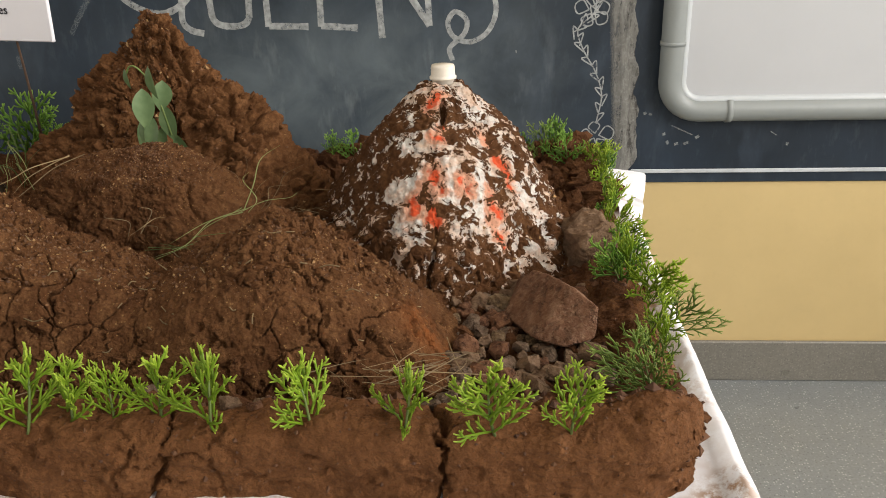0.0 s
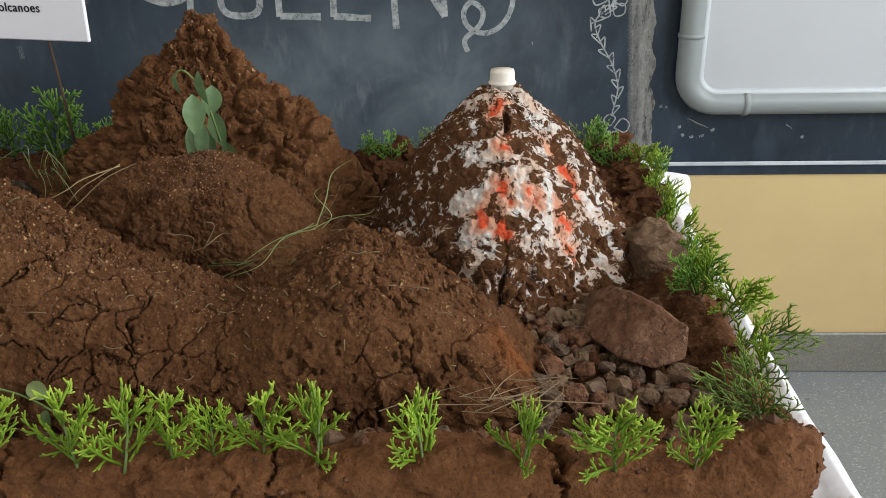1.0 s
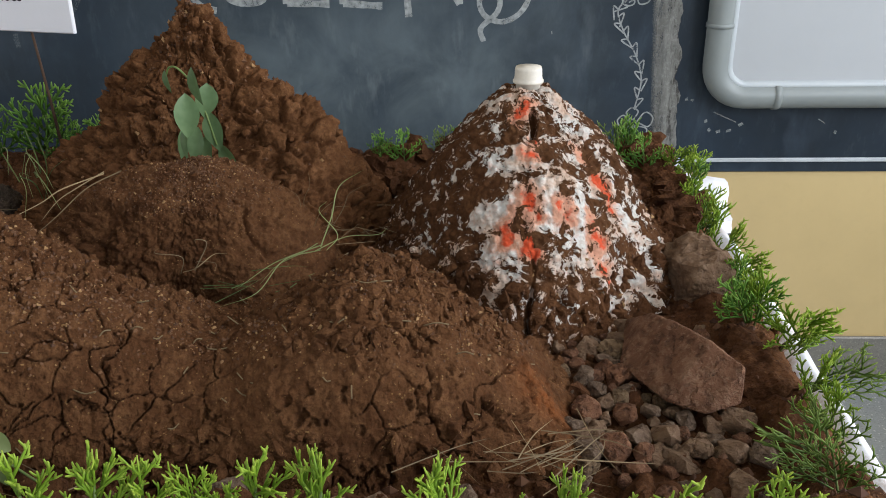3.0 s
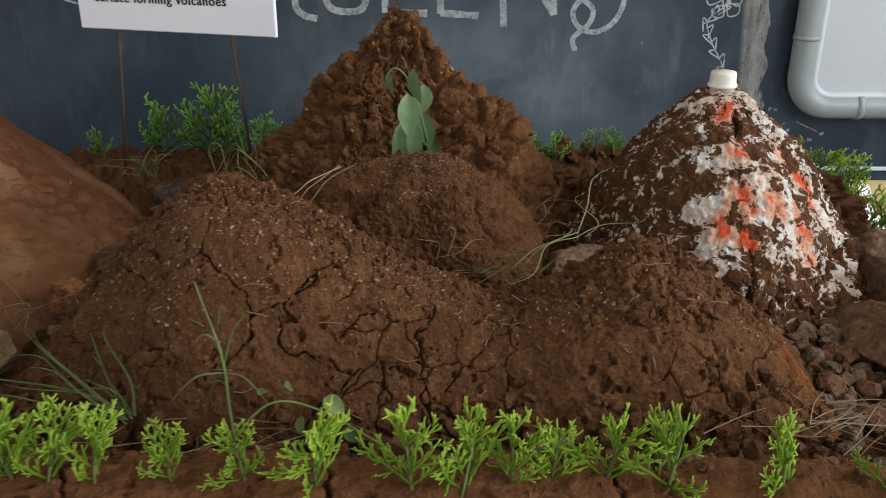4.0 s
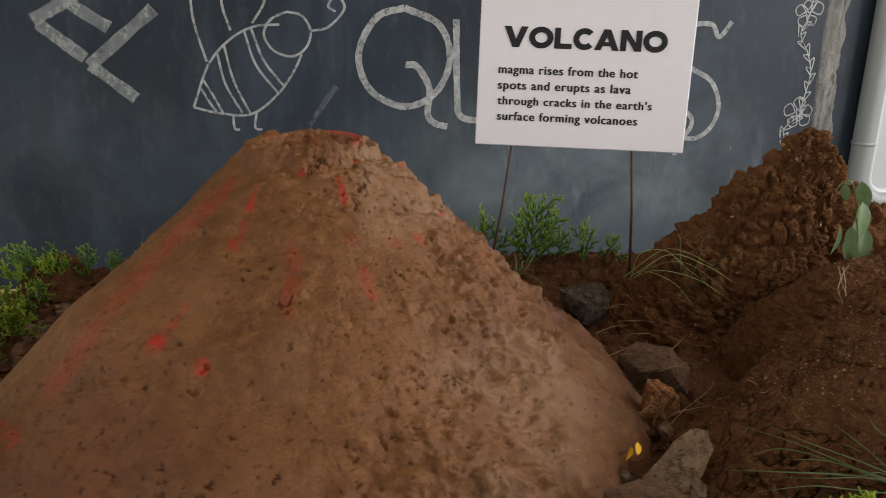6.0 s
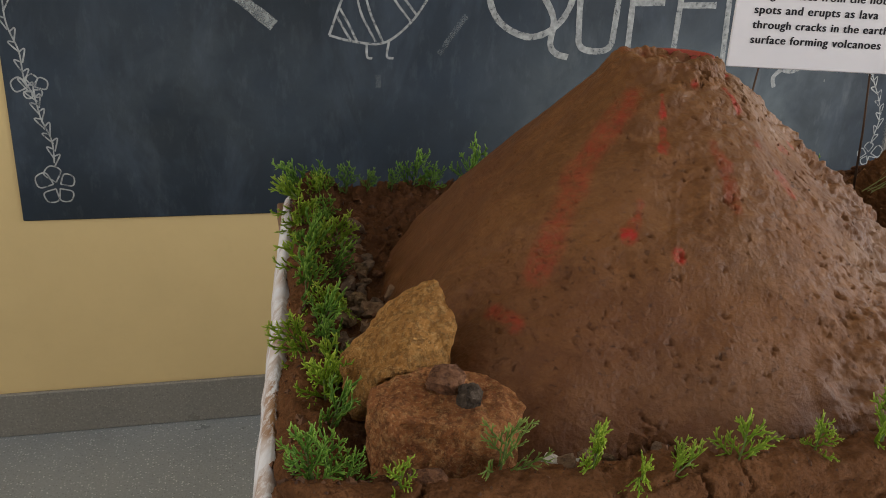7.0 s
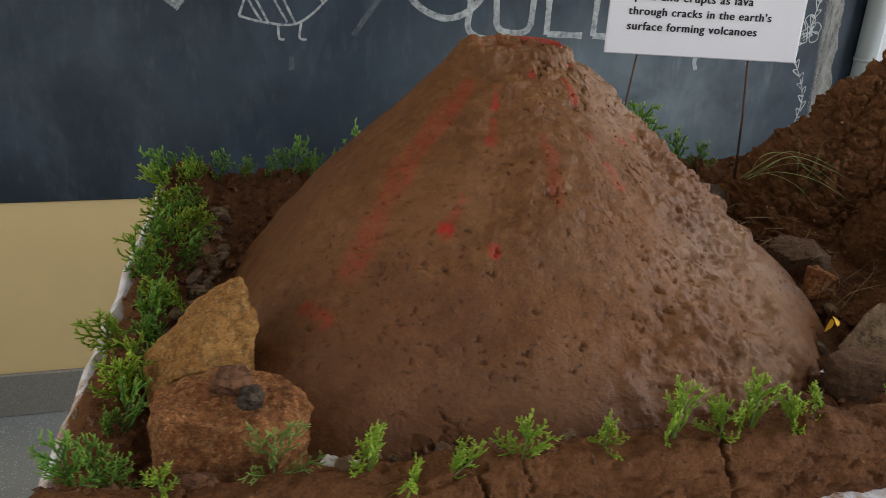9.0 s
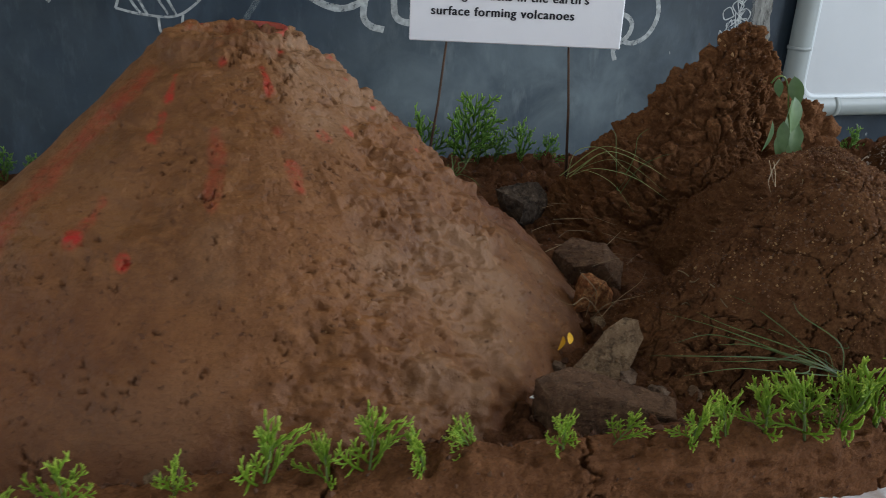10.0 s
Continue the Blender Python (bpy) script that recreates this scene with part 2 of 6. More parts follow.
def plain(name, col, rough, spec=0.4, var=0.12, scale=6.0, bump=0.1, metal=0.0):
    n = Nodes(name)
    c = n.mix(n.ramp(n.noise(scale, 5, 0.65), 0.3, 0.7), tuple(v * (1 - var) for v in col), tuple(min(1, v * (1 + var * 0.6)) for v in col))
    c = n.mix(n.ramp(n.noise(scale * 14, 3, 0.7), 0.55, 0.8, 0, var), c, tuple(v * 0.6 for v in col))
    n.set("Base Color", c).set("Roughness", rough).set("Specular IOR Level", spec).set("Metallic", metal)
    n.bump(n.noise(scale * 10, 4), bump, 0.004)
    return n.m


WALL = plain("yellow_wall_paint", (0.62, 0.465, 0.222), 0.6, 0.3, 0.08, 2.0, 0.12)
WHITEWALL = plain("cream_wall_paint", (0.78, 0.72, 0.6), 0.7, 0.3, 0.06, 1.5, 0.1)
CEIL = plain("white_ceiling", (0.8, 0.79, 0.76), 0.8, 0.2, 0.04, 1.5, 0.05)
GREYPIPE = plain("grey_plastic_pipe", (0.26, 0.28, 0.27), 0.4, 0.5, 0.06, 9, 0.03)
LIPPLASTIC = plain("pale_grey_plastic", (0.5, 0.53, 0.54), 0.35, 0.5, 0.05, 9, 0.03)
PANEL = plain("white_board_panel", (0.5, 0.51, 0.52), 0.25, 0.5, 0.03, 3, 0.0)
n = Nodes("scraped_grey_paint")
mp = n.t.nodes.new("ShaderNodeMapping")
mp.inputs["Scale"].default_value = (1.0, 1, 0.22)
n.t.links.new(n.co, mp.inputs["Vector"])
c = n.mix(n.ramp(n.noise(40, 5, 0.7, mp.outputs[0]), 0.35, 0.65), (0.15, 0.145, 0.13), (0.27, 0.265, 0.24))
c = n.mix(n.math("MULTIPLY", n.attr("thick"), n.ramp(n.noise(60, 4, 0.7, mp.outputs[0]), 0.55, 0.62)), c, (0.07, 0.065, 0.058))
c = n.mix(n.ramp(n.noise(150, 4, 0.7), 0.5, 0.75, 0, 0.5), c, (0.42, 0.42, 0.4))
n.set("Base Color", c).set("Roughness", 0.85)
n.set("Alpha", n.math("MULTIPLY", n.attr("cover"), n.ramp(n.noise(90, 4, 0.7, mp.outputs[0]), 0.3, 0.5, 0.55, 1.0)))
n.bump(n.noise(80, 5, 0.7, mp.outputs[0]), 0.6, 0.004)
STRIP = n.m
LEDGE = plain("chalky_ledge_paint", (0.55, 0.58, 0.6), 0.8, 0.3, 0.25, 12, 0.1)
PAPER = plain("white_paper", (0.8, 0.79, 0.82), 0.75, 0.25, 0.02, 8, 0.08)
INK = plain("black_print", (0.015, 0.015, 0.02), 0.6, 0.3, 0.05, 20, 0.0)
WOOD = plain("brown_stick", (0.075, 0.042, 0.025), 0.75, 0.3, 0.35, 60, 0.3)
TABLEWOOD = plain("brown_table_wood", (0.2, 0.11, 0.06), 0.55, 0.4, 0.25, 8, 0.1)
CAPWHITE = plain("off_white_plastic", (0.72, 0.66, 0.56), 0.45, 0.45, 0.14, 60, 0.1)
REDPLASTIC = plain("red_plastic", (0.3, 0.035, 0.02), 0.4, 0.5, 0.3, 40, 0.1)
YELLOWBIT = plain("yellow_petal", (0.75, 0.42, 0.02), 0.5, 0.4, 0.15, 60, 0.0)
GLASSFRAME = plain("white_window_frame", (0.75, 0.75, 0.73), 0.5, 0.4, 0.05, 6, 0.05)

n = Nodes("white_cloth")
c = n.mix(n.ramp(n.noise(18, 4), 0.3, 0.7), (0.68, 0.69, 0.72), (0.8, 0.8, 0.82))
st = n.math("MULTIPLY", n.math("MULTIPLY", n.attr("stain"), n.ramp(n.noise(45, 5, 0.75), 0.4, 0.54)), n.ramp(n.noise(11, 3), 0.42, 0.6, 0.12, 1.0))
c = n.mix(st, c, (0.3, 0.15, 0.055))
n.set("Base Color", c).set("Roughness", 0.7).set("Specular IOR Level", 0.3)
n.bump(n.noise(22, 3), 0.2, 0.006)
n.bump(n.noise(160, 2), 0.12, 0.001)
CLOTH = n.m


def terrazzo(name, base, chipa, chipb):
    n = Nodes(name)
    idc = n.cells(140, out="Color")
    sep = n.t.nodes.new("ShaderNodeSeparateColor")
    n.t.links.new(idc, sep.inputs[0])
    d = n.cells(140)
    inside = n.math("LESS_THAN", n.math("ADD", d, n.math("MULTIPLY", n.noise(420, 2), 0.3)), 0.46)
    pale = n.math("MULTIPLY", inside, n.math("GREATER_THAN", sep.outputs[0], 0.64))
    dim = n.math("MULTIPLY", inside, n.math("LESS_THAN", sep.outputs[0], 0.3))
    c = n.mix(n.ramp(n.noise(4, 5), 0.3, 0.7), tuple(v * 0.85 for v in base), base)
    c = n.mix(n.ramp(n.noise(160, 3), 0.45, 0.7, 0, 0.4), c, tuple(v * 1.5 for v in base))
    c = n.mix(pale, c, chipa)
    c = n.mix(dim, c, chipb)
    n.set("Base Color", c).set("Roughness", n.ramp(n.noise(6, 4), 0.3, 0.7, 0.25, 0.5)).set("Specular IOR Level", 0.5)
    return n.m


FLOOR = terrazzo("terrazzo_floor", (0.22, 0.235, 0.235), (0.4, 0.41, 0.4), (0.16, 0.17, 0.17))
SKIRT = terrazzo("terrazzo_skirting", (0.2, 0.188, 0.16), (0.26, 0.245, 0.21), (0.15, 0.142, 0.122))

# ---- vectorised noise ----


def hashed(i, j, k, s):
    h = (i * 374761393 + j * 668265263 + k * 1440662683 + s * 974634541) & 0xFFFFFFFF
    h = ((h ^ (h >> 13)) * 1274126177) & 0xFFFFFFFF
    h = ((h ^ (h >> 16)) * 2246822519) & 0xFFFFFFFF
    return ((h ^ (h >> 15)) & 0xFFFFFF) / float(0xFFFFFF)


def vnoise(p, scale, seed=0):
    """Smooth value noise of points (n, 3), from -1 to 1."""
    q = p * scale
    b = np.floor(q).astype(np.int64)
    f = q - b
    f = f * f * (3 - 2 * f)
    out = np.zeros(len(p))
    for i in (0, 1):
        for j in (0, 1):
            for k in (0, 1):
                w = (f[:, 0] if i else 1 - f[:, 0]) * (f[:, 1] if j else 1 - f[:, 1]) * (f[:, 2] if k else 1 - f[:, 2])
                out += w * hashed(b[:, 0] + i, b[:, 1] + j, b[:, 2] + k, seed)
    return out * 2 - 1


def fbm(p, scale, octaves=4, seed=0, gain=0.5):
    out, a = np.zeros(len(p)), 1.0
    for o in range(octaves):
        out += a * vnoise(p, scale * 2.03 ** o, seed + 17 * o)
        a *= gain
    return out


def worley(p, scale, seed=0):
    """Distance to the nearest and second nearest seed, and the nearest cell's random number."""
    q = p * scale
    b = np.floor(q).astype(np.int64)
    f1, f2, who = np.full(len(p), 9.0), np.full(len(p), 9.0), np.zeros(len(p))
    for i in (-1, 0, 1):
        for j in (-1, 0, 1):
            for k in (-1, 0, 1):
                c = b + np.array([i, j, k])
                s = np.stack([c[:, a] + 0.1 + 0.8 * hashed(c[:, 0], c[:, 1], c[:, 2], seed + a) for a in range(3)], 1)
                d = np.linalg.norm(q - s, axis=1)
                near = d < f1
                f2 = np.where(near, f1, np.minimum(f2, d))
                who = np.where(near, hashed(c[:, 0], c[:, 1], c[:, 2], seed + 7), who)
                f1 = np.where(near, d, f1)
    return f1, f2, who


def smooth(a, b, x):
    t = np.clip((x - a) / (b - a), 0, 1)
    return t * t * (3 - 2 * t)


def seg_dist(x, y, pts):
    """Plan distance from x, y to a polyline."""
    best = np.full(np.shape(x), 9.0)
    if len(pts) == 1:
        return np.hypot(x - pts[0][0], y - pts[0][1])
    for (ax, ay), (bx, by) in zip(pts, pts[1:]):
        vx, vy = bx - ax, by - ay
        t = np.clip(((x - ax) * vx + (y - ay) * vy) / (vx * vx + vy * vy + 1e-9), 0, 1)
        best = np.minimum(best, np.hypot(x - ax - t * vx, y - ay - t * vy))
    return best


# ---- mesh helpers ----


def mesh_of(name, verts, faces, mat, smooth_shade=True):
    me = bpy.data.meshes.new(name)
    me.from_pydata(np.asarray(verts).tolist(), [], np.asarray(faces).tolist() if not isinstance(faces, list) else faces)
    if smooth_shade:
        me.polygons.foreach_set("use_smooth", [True] * len(me.polygons))
    me.materials.append(mat)
    me.update()
    return me


def grid_faces(n, m):
    a = np.arange(n * m).reshape(n, m)
    return np.stack([a[:-1, :-1], a[:-1, 1:], a[1:, 1:], a[1:, :-1]], -1).reshape(-1, 4)


def grid_normals(P, wrap=False):
    du, dv = np.gradient(P, axis=0), np.gradient(P, axis=1)
    if wrap:
        dv[:, 0] = dv[:, -1] = (P[:, 1] - P[:, -2]) / 2
    n = np.cross(du, dv)
    n /= np.linalg.norm(n, axis=2, keepdims=True) + 1e-12
    return n


def float_attr(me, name, values):
    a = me.attributes.new(name, "FLOAT", "POINT")
    a.data.foreach_set("value", np.asarray(values, dtype=np.float32))


def part(name, data, material, parent, label=""):
    """One mesh object under a thing or under a part. data: a mesh or a bmesh."""
    if isinstance(data, bmesh.types.BMesh):
        me = bpy.data.meshes.new(name)
        data.to_mesh(me)
        data.free()
        data = me
    if material and not data.materials:
        data.materials.append(material)
    ob = new(name, data)
    ob.parent = parent
    return tagged(ob, label)


def box_bm(lo, hi, bevel=0.0, seg=2):
    bm = bmesh.new()
    bmesh.ops.create_cube(bm, size=1)
    for v in bm.verts:
        v.co = Vector([lo[a] + (v.co[a] + 0.5) * (hi[a] - lo[a]) for a in range(3)])
    if bevel:
        bmesh.ops.bevel(bm, geom=list(bm.edges), offset=bevel, segments=seg, affect="EDGES")
    return bm


def thing(name, bm, mat, label, category, group="", kind=""):
    return tagged(part(name, bm, mat, None), label, category, group, kind)


def tube_data(pts, radii, sides=5, cap=True):
    """Verts and faces of a tube along pts."""
    pts = [Vector(p) for p in pts]
    V, F = [], []
    up = Vector((0.31, 0.17, 0.93))
    for i, p in enumerate(pts):
        d = (pts[min(i + 1, len(pts) - 1)] - pts[max(i - 1, 0)]).normalized()
        s = d.cross(up)
        if s.length < 1e-4:
            s = d.cross(Vector((1, 0, 0)))
        s.normalize()
        w = d.cross(s)
        r = radii[i] if isinstance(radii, (list, tuple)) else radii
        for k in range(sides):
            a = 2 * math.pi * k / sides
            V.append(p + (s * math.cos(a) + w * math.sin(a)) * r)
    for i in range(len(pts) - 1):
        for k in range(sides):
            F.append([i * sides + k, i * sides + (k + 1) % sides, (i + 1) * sides + (k + 1) % sides, (i + 1) * sides + k])
    if cap:
        F.append(list(range(sides))[::-1])
        F.append([len(V) - sides + k for k in range(sides)])
    return V, F


def join(parts):
    V, F = [], []
    for v, f in parts:
        o = len(V)
        V.extend([tuple(p) for p in v])
        F.extend([[i + o for i in q] for q in f])
    return V, F


def curve_pts(ctrl, n=6):
    """Catmull-Rom points through ctrl."""
    c = [Vector(p) for p in ctrl]
    c = [c[0] * 2 - c[1]] + c + [c[-1] * 2 - c[-2]]
    out = []
    for i in range(1, len(c) - 2):
        for k in range(n):
            t = k / n
            out.append(0.5 * (2 * c[i] + (c[i + 1] - c[i - 1]) * t + (2 * c[i - 1] - 5 * c[i] + 4 * c[i + 1] - c[i + 2]) * t * t
                              + (3 * c[i] - c[i - 1] - 3 * c[i + 1] + c[i + 2]) * t ** 3))
    out.append(c[-2])
    return out


# ---- the room ----
BACK, RIGHT, LEFT, REAR, TOP = 2.606, 3.0, -4.2, -3.0, 3.1
thing("floor", box_bm((LEFT - 0.2, REAR - 0.2, -0.1), (RIGHT + 0.2, BACK + 0.2, 0)), FLOOR, "grey terrazzo floor with pale stone chips", "floor", kind="structure")
thing("ceiling", box_bm((LEFT - 0.2, REAR - 0.2, TOP), (RIGHT + 0.2, BACK + 0.2, TOP + 0.1)), CEIL, "white painted classroom ceiling", "ceiling", kind="structure")
thing("wall_north", box_bm((LEFT, BACK, 0), (RIGHT, BACK + 0.2, TOP)), WALL, "yellow painted classroom wall behind the blackboard", "wall", kind="structure")


def wall_with_windows(name, along, lo, hi, at0, at1, holes, label, first):
    """A wall along x or y, with window openings (start, end, sill, head) through it."""
    parent = tagged(new(name), label, "wall", kind="structure")
    cuts = sorted(holes)
    pos = lo
    pieces = []
    for a, b, s, h in cuts:
        pieces += [(pos, a, 0, TOP), (a, b, 0, s), (a, b, h, TOP)]
        pos = b
    pieces.append((pos, hi, 0, TOP))
    for a, b, z0, z1 in pieces:
        l, h = ((at0, a, z0), (at1, b, z1)) if along == "y" else ((a, at0, z0), (b, at1, z1))
        part("wall_piece", box_bm(l, h), WHITEWALL, parent)
    for k, (a, b, s, h) in enumerate(cuts):
        w = tagged(new("window_%d" % (k + first)), "white-framed classroom window letting daylight in", "window", kind="structure")
        m = (at0 + at1) / 2
        for l2, h2 in (((a, s), (b, s + 0.05)), ((a, h - 0.05), (b, h)), ((a, s + 0.05), (a + 0.05, h - 0.05)), ((b - 0.05, s + 0.05), (b, h - 0.05)), (((a + b) / 2 - 0.025, s + 0.05), ((a + b) / 2 + 0.025, h - 0.05))):
            l, hh = ((m - 0.02, l2[0], l2[1]), (m + 0.02, h2[0], h2[1])) if along == "y" else ((l2[0], m - 0.02, l2[1]), (h2[0], m + 0.02, h2[1]))
            part("window_frame", box_bm(l, hh), GLASSFRAME, w)


wall_with_windows("wall_east", "y", REAR, BACK + 0.2, RIGHT, RIGHT + 0.2, [(-1.2, 0.4, 1.25, 2.95), (0.7, 2.3, 1.25, 2.95)], "cream side wall with two windows", 1)
wall_with_windows("wall_west", "y", REAR, BACK + 0.2, LEFT - 0.2, LEFT, [(0.0, 1.8, 1.25, 2.95)], "cream side wall with one window", 5)
wall_with_windows("wall_south", "x", LEFT - 0.2, RIGHT + 0.2, REAR - 0.2, REAR, [(-2.5, -0.7, 1.25, 2.95), (0.3, 2.1, 1.25, 2.95)], "cream rear wall with two windows", 3)
thing("baseboard", box_bm((LEFT, BACK - 0.014, 0.0), (RIGHT, BACK - 0.001, 0.13), 0.003, 1), SKIRT, "grey terrazzo skirting along the wall", "baseboard", kind="structure")

# ---- the blackboard and what is on it ----
FACE = 2.6
board = thing("blackboard", box_bm((-1.578, FACE, 0.617), (2.7, BACK - 0.0005, 1.95), 0.002, 1), BOARD, "blue-black painted blackboard with chalk haze", "blackboard", kind="structure")
bm = bmesh.new()
bm.from_mesh(board.data)
bmesh.ops.subdivide_edges(bm, edges=[e for e in bm.edges if e.calc_length() > 0.5], cuts=60, use_grid_fill=True)
bm.to_mesh(board.data)
bm.free()
# Where the lower board is painted paler for chalk dust and glare.
board_haze = []
for v in board.data.vertices:
    a = math.exp(-((v.co.x - 0.2) / 0.55) ** 4 - ((v.co.z - 0.88) / 0.22) ** 2)
    board_haze.append(min(1, a + 0.3 * math.exp(-((v.co.x + 1.1) / 0.45) ** 2 - ((v.co.z - 0.95) / 0.2) ** 2)))
float_attr(board.data, "chalk_glare", board_haze)
thing("chalk_ledge", box_bm((0.955, FACE - 0.006, 0.645), (2.7, FACE - 0.0005, 0.656), 0.002, 1), LEDGE, "pale chalky line along the blackboard's lower edge", "ledge")


def stroke_mesh(name, ctrl, width, mat, off=0.0, curved=True, seed=0):
    """A flat chalk stroke on the board through (x, z) points."""
    pts = [(p[0], 0, p[1]) for p in ctrl]
    c = curve_pts(pts, 8) if curved and len(pts) > 2 else [Vector(pts[i]).lerp(Vector(pts[i + 1]), k / 8) for i in range(len(pts) - 1) for k in range(8)] + [Vector(pts[-1])]
    V = []
    for i, p in enumerate(c):
        d = (c[min(i + 1, len(c) - 1)] - c[max(i - 1, 0)])
        s = Vector((-d.z, 0, d.x))
        s.normalize()
        w = width * 0.5 * (1 + 0.22 * noise.noise((i * 0.7, seed * 3.1, 0)))
        V += [(p.x + s.x * w, FACE - 0.0015 - off, p.z + s.z * w), (p.x - s.x * w, FACE - 0.0015 - off, p.z - s.z * w)]
    F = [[2 * i, 2 * i + 1, 2 * i + 3, 2 * i + 2] for i in range(len(c) - 1)]
    return mesh_of(name, V, F, mat, False)


def drawing(name, label, category, strokes, width, mat=CHALK, piece="chalk_stroke", curved=True):
    root = tagged(new(name), label, category)
    for k, s in enumerate(strokes):
        part(piece, stroke_mesh(piece, s, width, mat, 0.0004 * (k % 4), curved, k), None, root)
    return root


# the word, letter by letter
word = tagged(new("chalk_word"), "hand-drawn white chalk word QUEENS on the blackboard", "lettering")
LETTERS = {
    "Q": [[(-0.29, 1.335), (-0.36, 1.31), (-0.405, 1.22), (-0.375, 1.13), (-0.285, 1.088), (-0.205, 1.125), (-0.17, 1.21), (-0.2, 1.295), (-0.29, 1.335)],
          [(-0.285, 1.195), (-0.255, 1.19), (-0.222, 1.135), (-0.225, 1.07), (-0.205, 1.045), (-0.172, 1.036)]],
    "U": [[(-0.157, 1.31), (-0.148, 1.12), (-0.138, 1.065), (-0.09, 1.053), (-0.053, 1.066), (-0.045, 1.12), (-0.038, 1.31)]],
    "E": [[(-0.001, 1.295), (0.001, 1.05)], [(0.0, 1.292), (0.104, 1.28)], [(0.0, 1.181), (0.095, 1.186)], [(0.002, 1.052), (0.106, 1.049)]],
    "N": [[(0.285, 1.285), (0.297, 1.016)], [(0.283, 1.285), (0.35, 1.16), (0.421, 1.045)], [(0.421, 1.045), (0.412, 1.314)]],
    "S": [[(0.60, 1.32), (0.568, 1.28), (0.542, 1.312), (0.48, 1.303), (0.462, 1.241), (0.492, 1.2), (0.562, 1.16), (0.592, 1.09), (0.572, 1.03), (0.527, 1.003), (0.483, 1.016), (0.468, 1.051),
           (0.487, 1.079), (0.516, 1.059), (0.51, 1.024), (0.472, 0.988), (0.478, 0.956)]],
}
E2 = [[(0.144, 1.288), (0.139, 1.048)], [(0.144, 1.288), (0.245, 1.282)], [(0.14, 1.179), (0.251, 1.182)], [(0.139, 1.05), (0.234, 1.043)]]
for key, strokes in list(LETTERS.items()) + [("E", E2)]:
    vs = [stroke_mesh("letter", s, 0.017 if key != "S" else 0.013, CHALK, 0.0003 * k, len(s) > 2, k) for k, s in enumerate(strokes)]
    V, F = join([([v.co for v in me.vertices], [list(p.vertices) for p in me.polygons]) for me in vs])
    part("letter", mesh_of("letter", V, F, CHALK, False), None, word)

# striped oval doodle, plain shapes only
drawing("chalk_doodle", "chalk outline of a striped oval with small loops", "drawing", [
    [(-0.815, 1.084), (-0.774, 1.189), (-0.718, 1.252), (-0.66, 1.282), (-0.6, 1.288)],
    [(-0.815, 1.084), (-0.756, 1.07), (-0.677, 1.067), (-0.612, 1.114), (-0.569, 1.172), (-0.547, 1.217)],
    [(-0.581, 1.319), (-0.62, 1.3), (-0.638, 1.263), (-0.615, 1.225), (-0.57, 1.212), (-0.535, 1.235), (-0.524, 1.275), (-0.545, 1.31), (-0.581, 1.319)],
    [(-0.795, 1.13), (-0.775, 1.095), (-0.76, 1.072)], [(-0.788, 1.15), (-0.765, 1.11), (-0.745, 1.07)],
    [(-0.752, 1.215), (-0.735, 1.14), (-0.697, 1.07)], [(-0.735, 1.235), (-0.715, 1.15), (-0.678, 1.068)],
    [(-0.685, 1.27), (-0.66, 1.19), (-0.607, 1.12)], [(-0.668, 1.276), (-0.64, 1.2), (-0.592, 1.137)],
    [(-0.72, 1.067), (-0.718, 1.032), (-0.705, 1.028)], [(-0.663, 1.07), (-0.667, 1.034), (-0.65, 1.028)],
    [(-0.807, 1.4), (-0.805, 1.3), (-0.778, 1.196)], [(-0.735, 1.4), (-0.735, 1.33), (-0.718, 1.272)], [(-0.625, 1.4), (-0.635, 1.34), (-0.665, 1.29)],
    [(-0.524, 1.274), (-0.48, 1.285), (-0.44, 1.33), (-0.46, 1.36), (-0.48, 1.335), (-0.462, 1.322)]], 0.006)
drawing("chalk_block_shapes", "thick slanted chalk bars filled with soft hatching", "drawing", [
    [(-1.17, 1.285), (-1.07, 1.345)], [(-1.16, 1.28), (-1.06, 1.2)], [(-1.1, 1.335), (-1.0, 1.272)], [(-1.052, 1.182), (-0.895, 1.318)], [(-1.05, 1.185), (-0.95, 1.105)]], 0.03, CHALK_SOFT, "chalk_bar", False)
drawing("chalk_squiggle", "small chalk squiggle with dots", "drawing", [
    [(-1.284, 1.34), (-1.272, 1.29), (-1.285, 1.255), (-1.275, 1.21)], [(-1.32, 1.302), (-1.319, 1.297)], [(-1.321, 1.28), (-1.32, 1.275)], [(-1.324, 1.255), (-1.323, 1.251)]], 0.006)


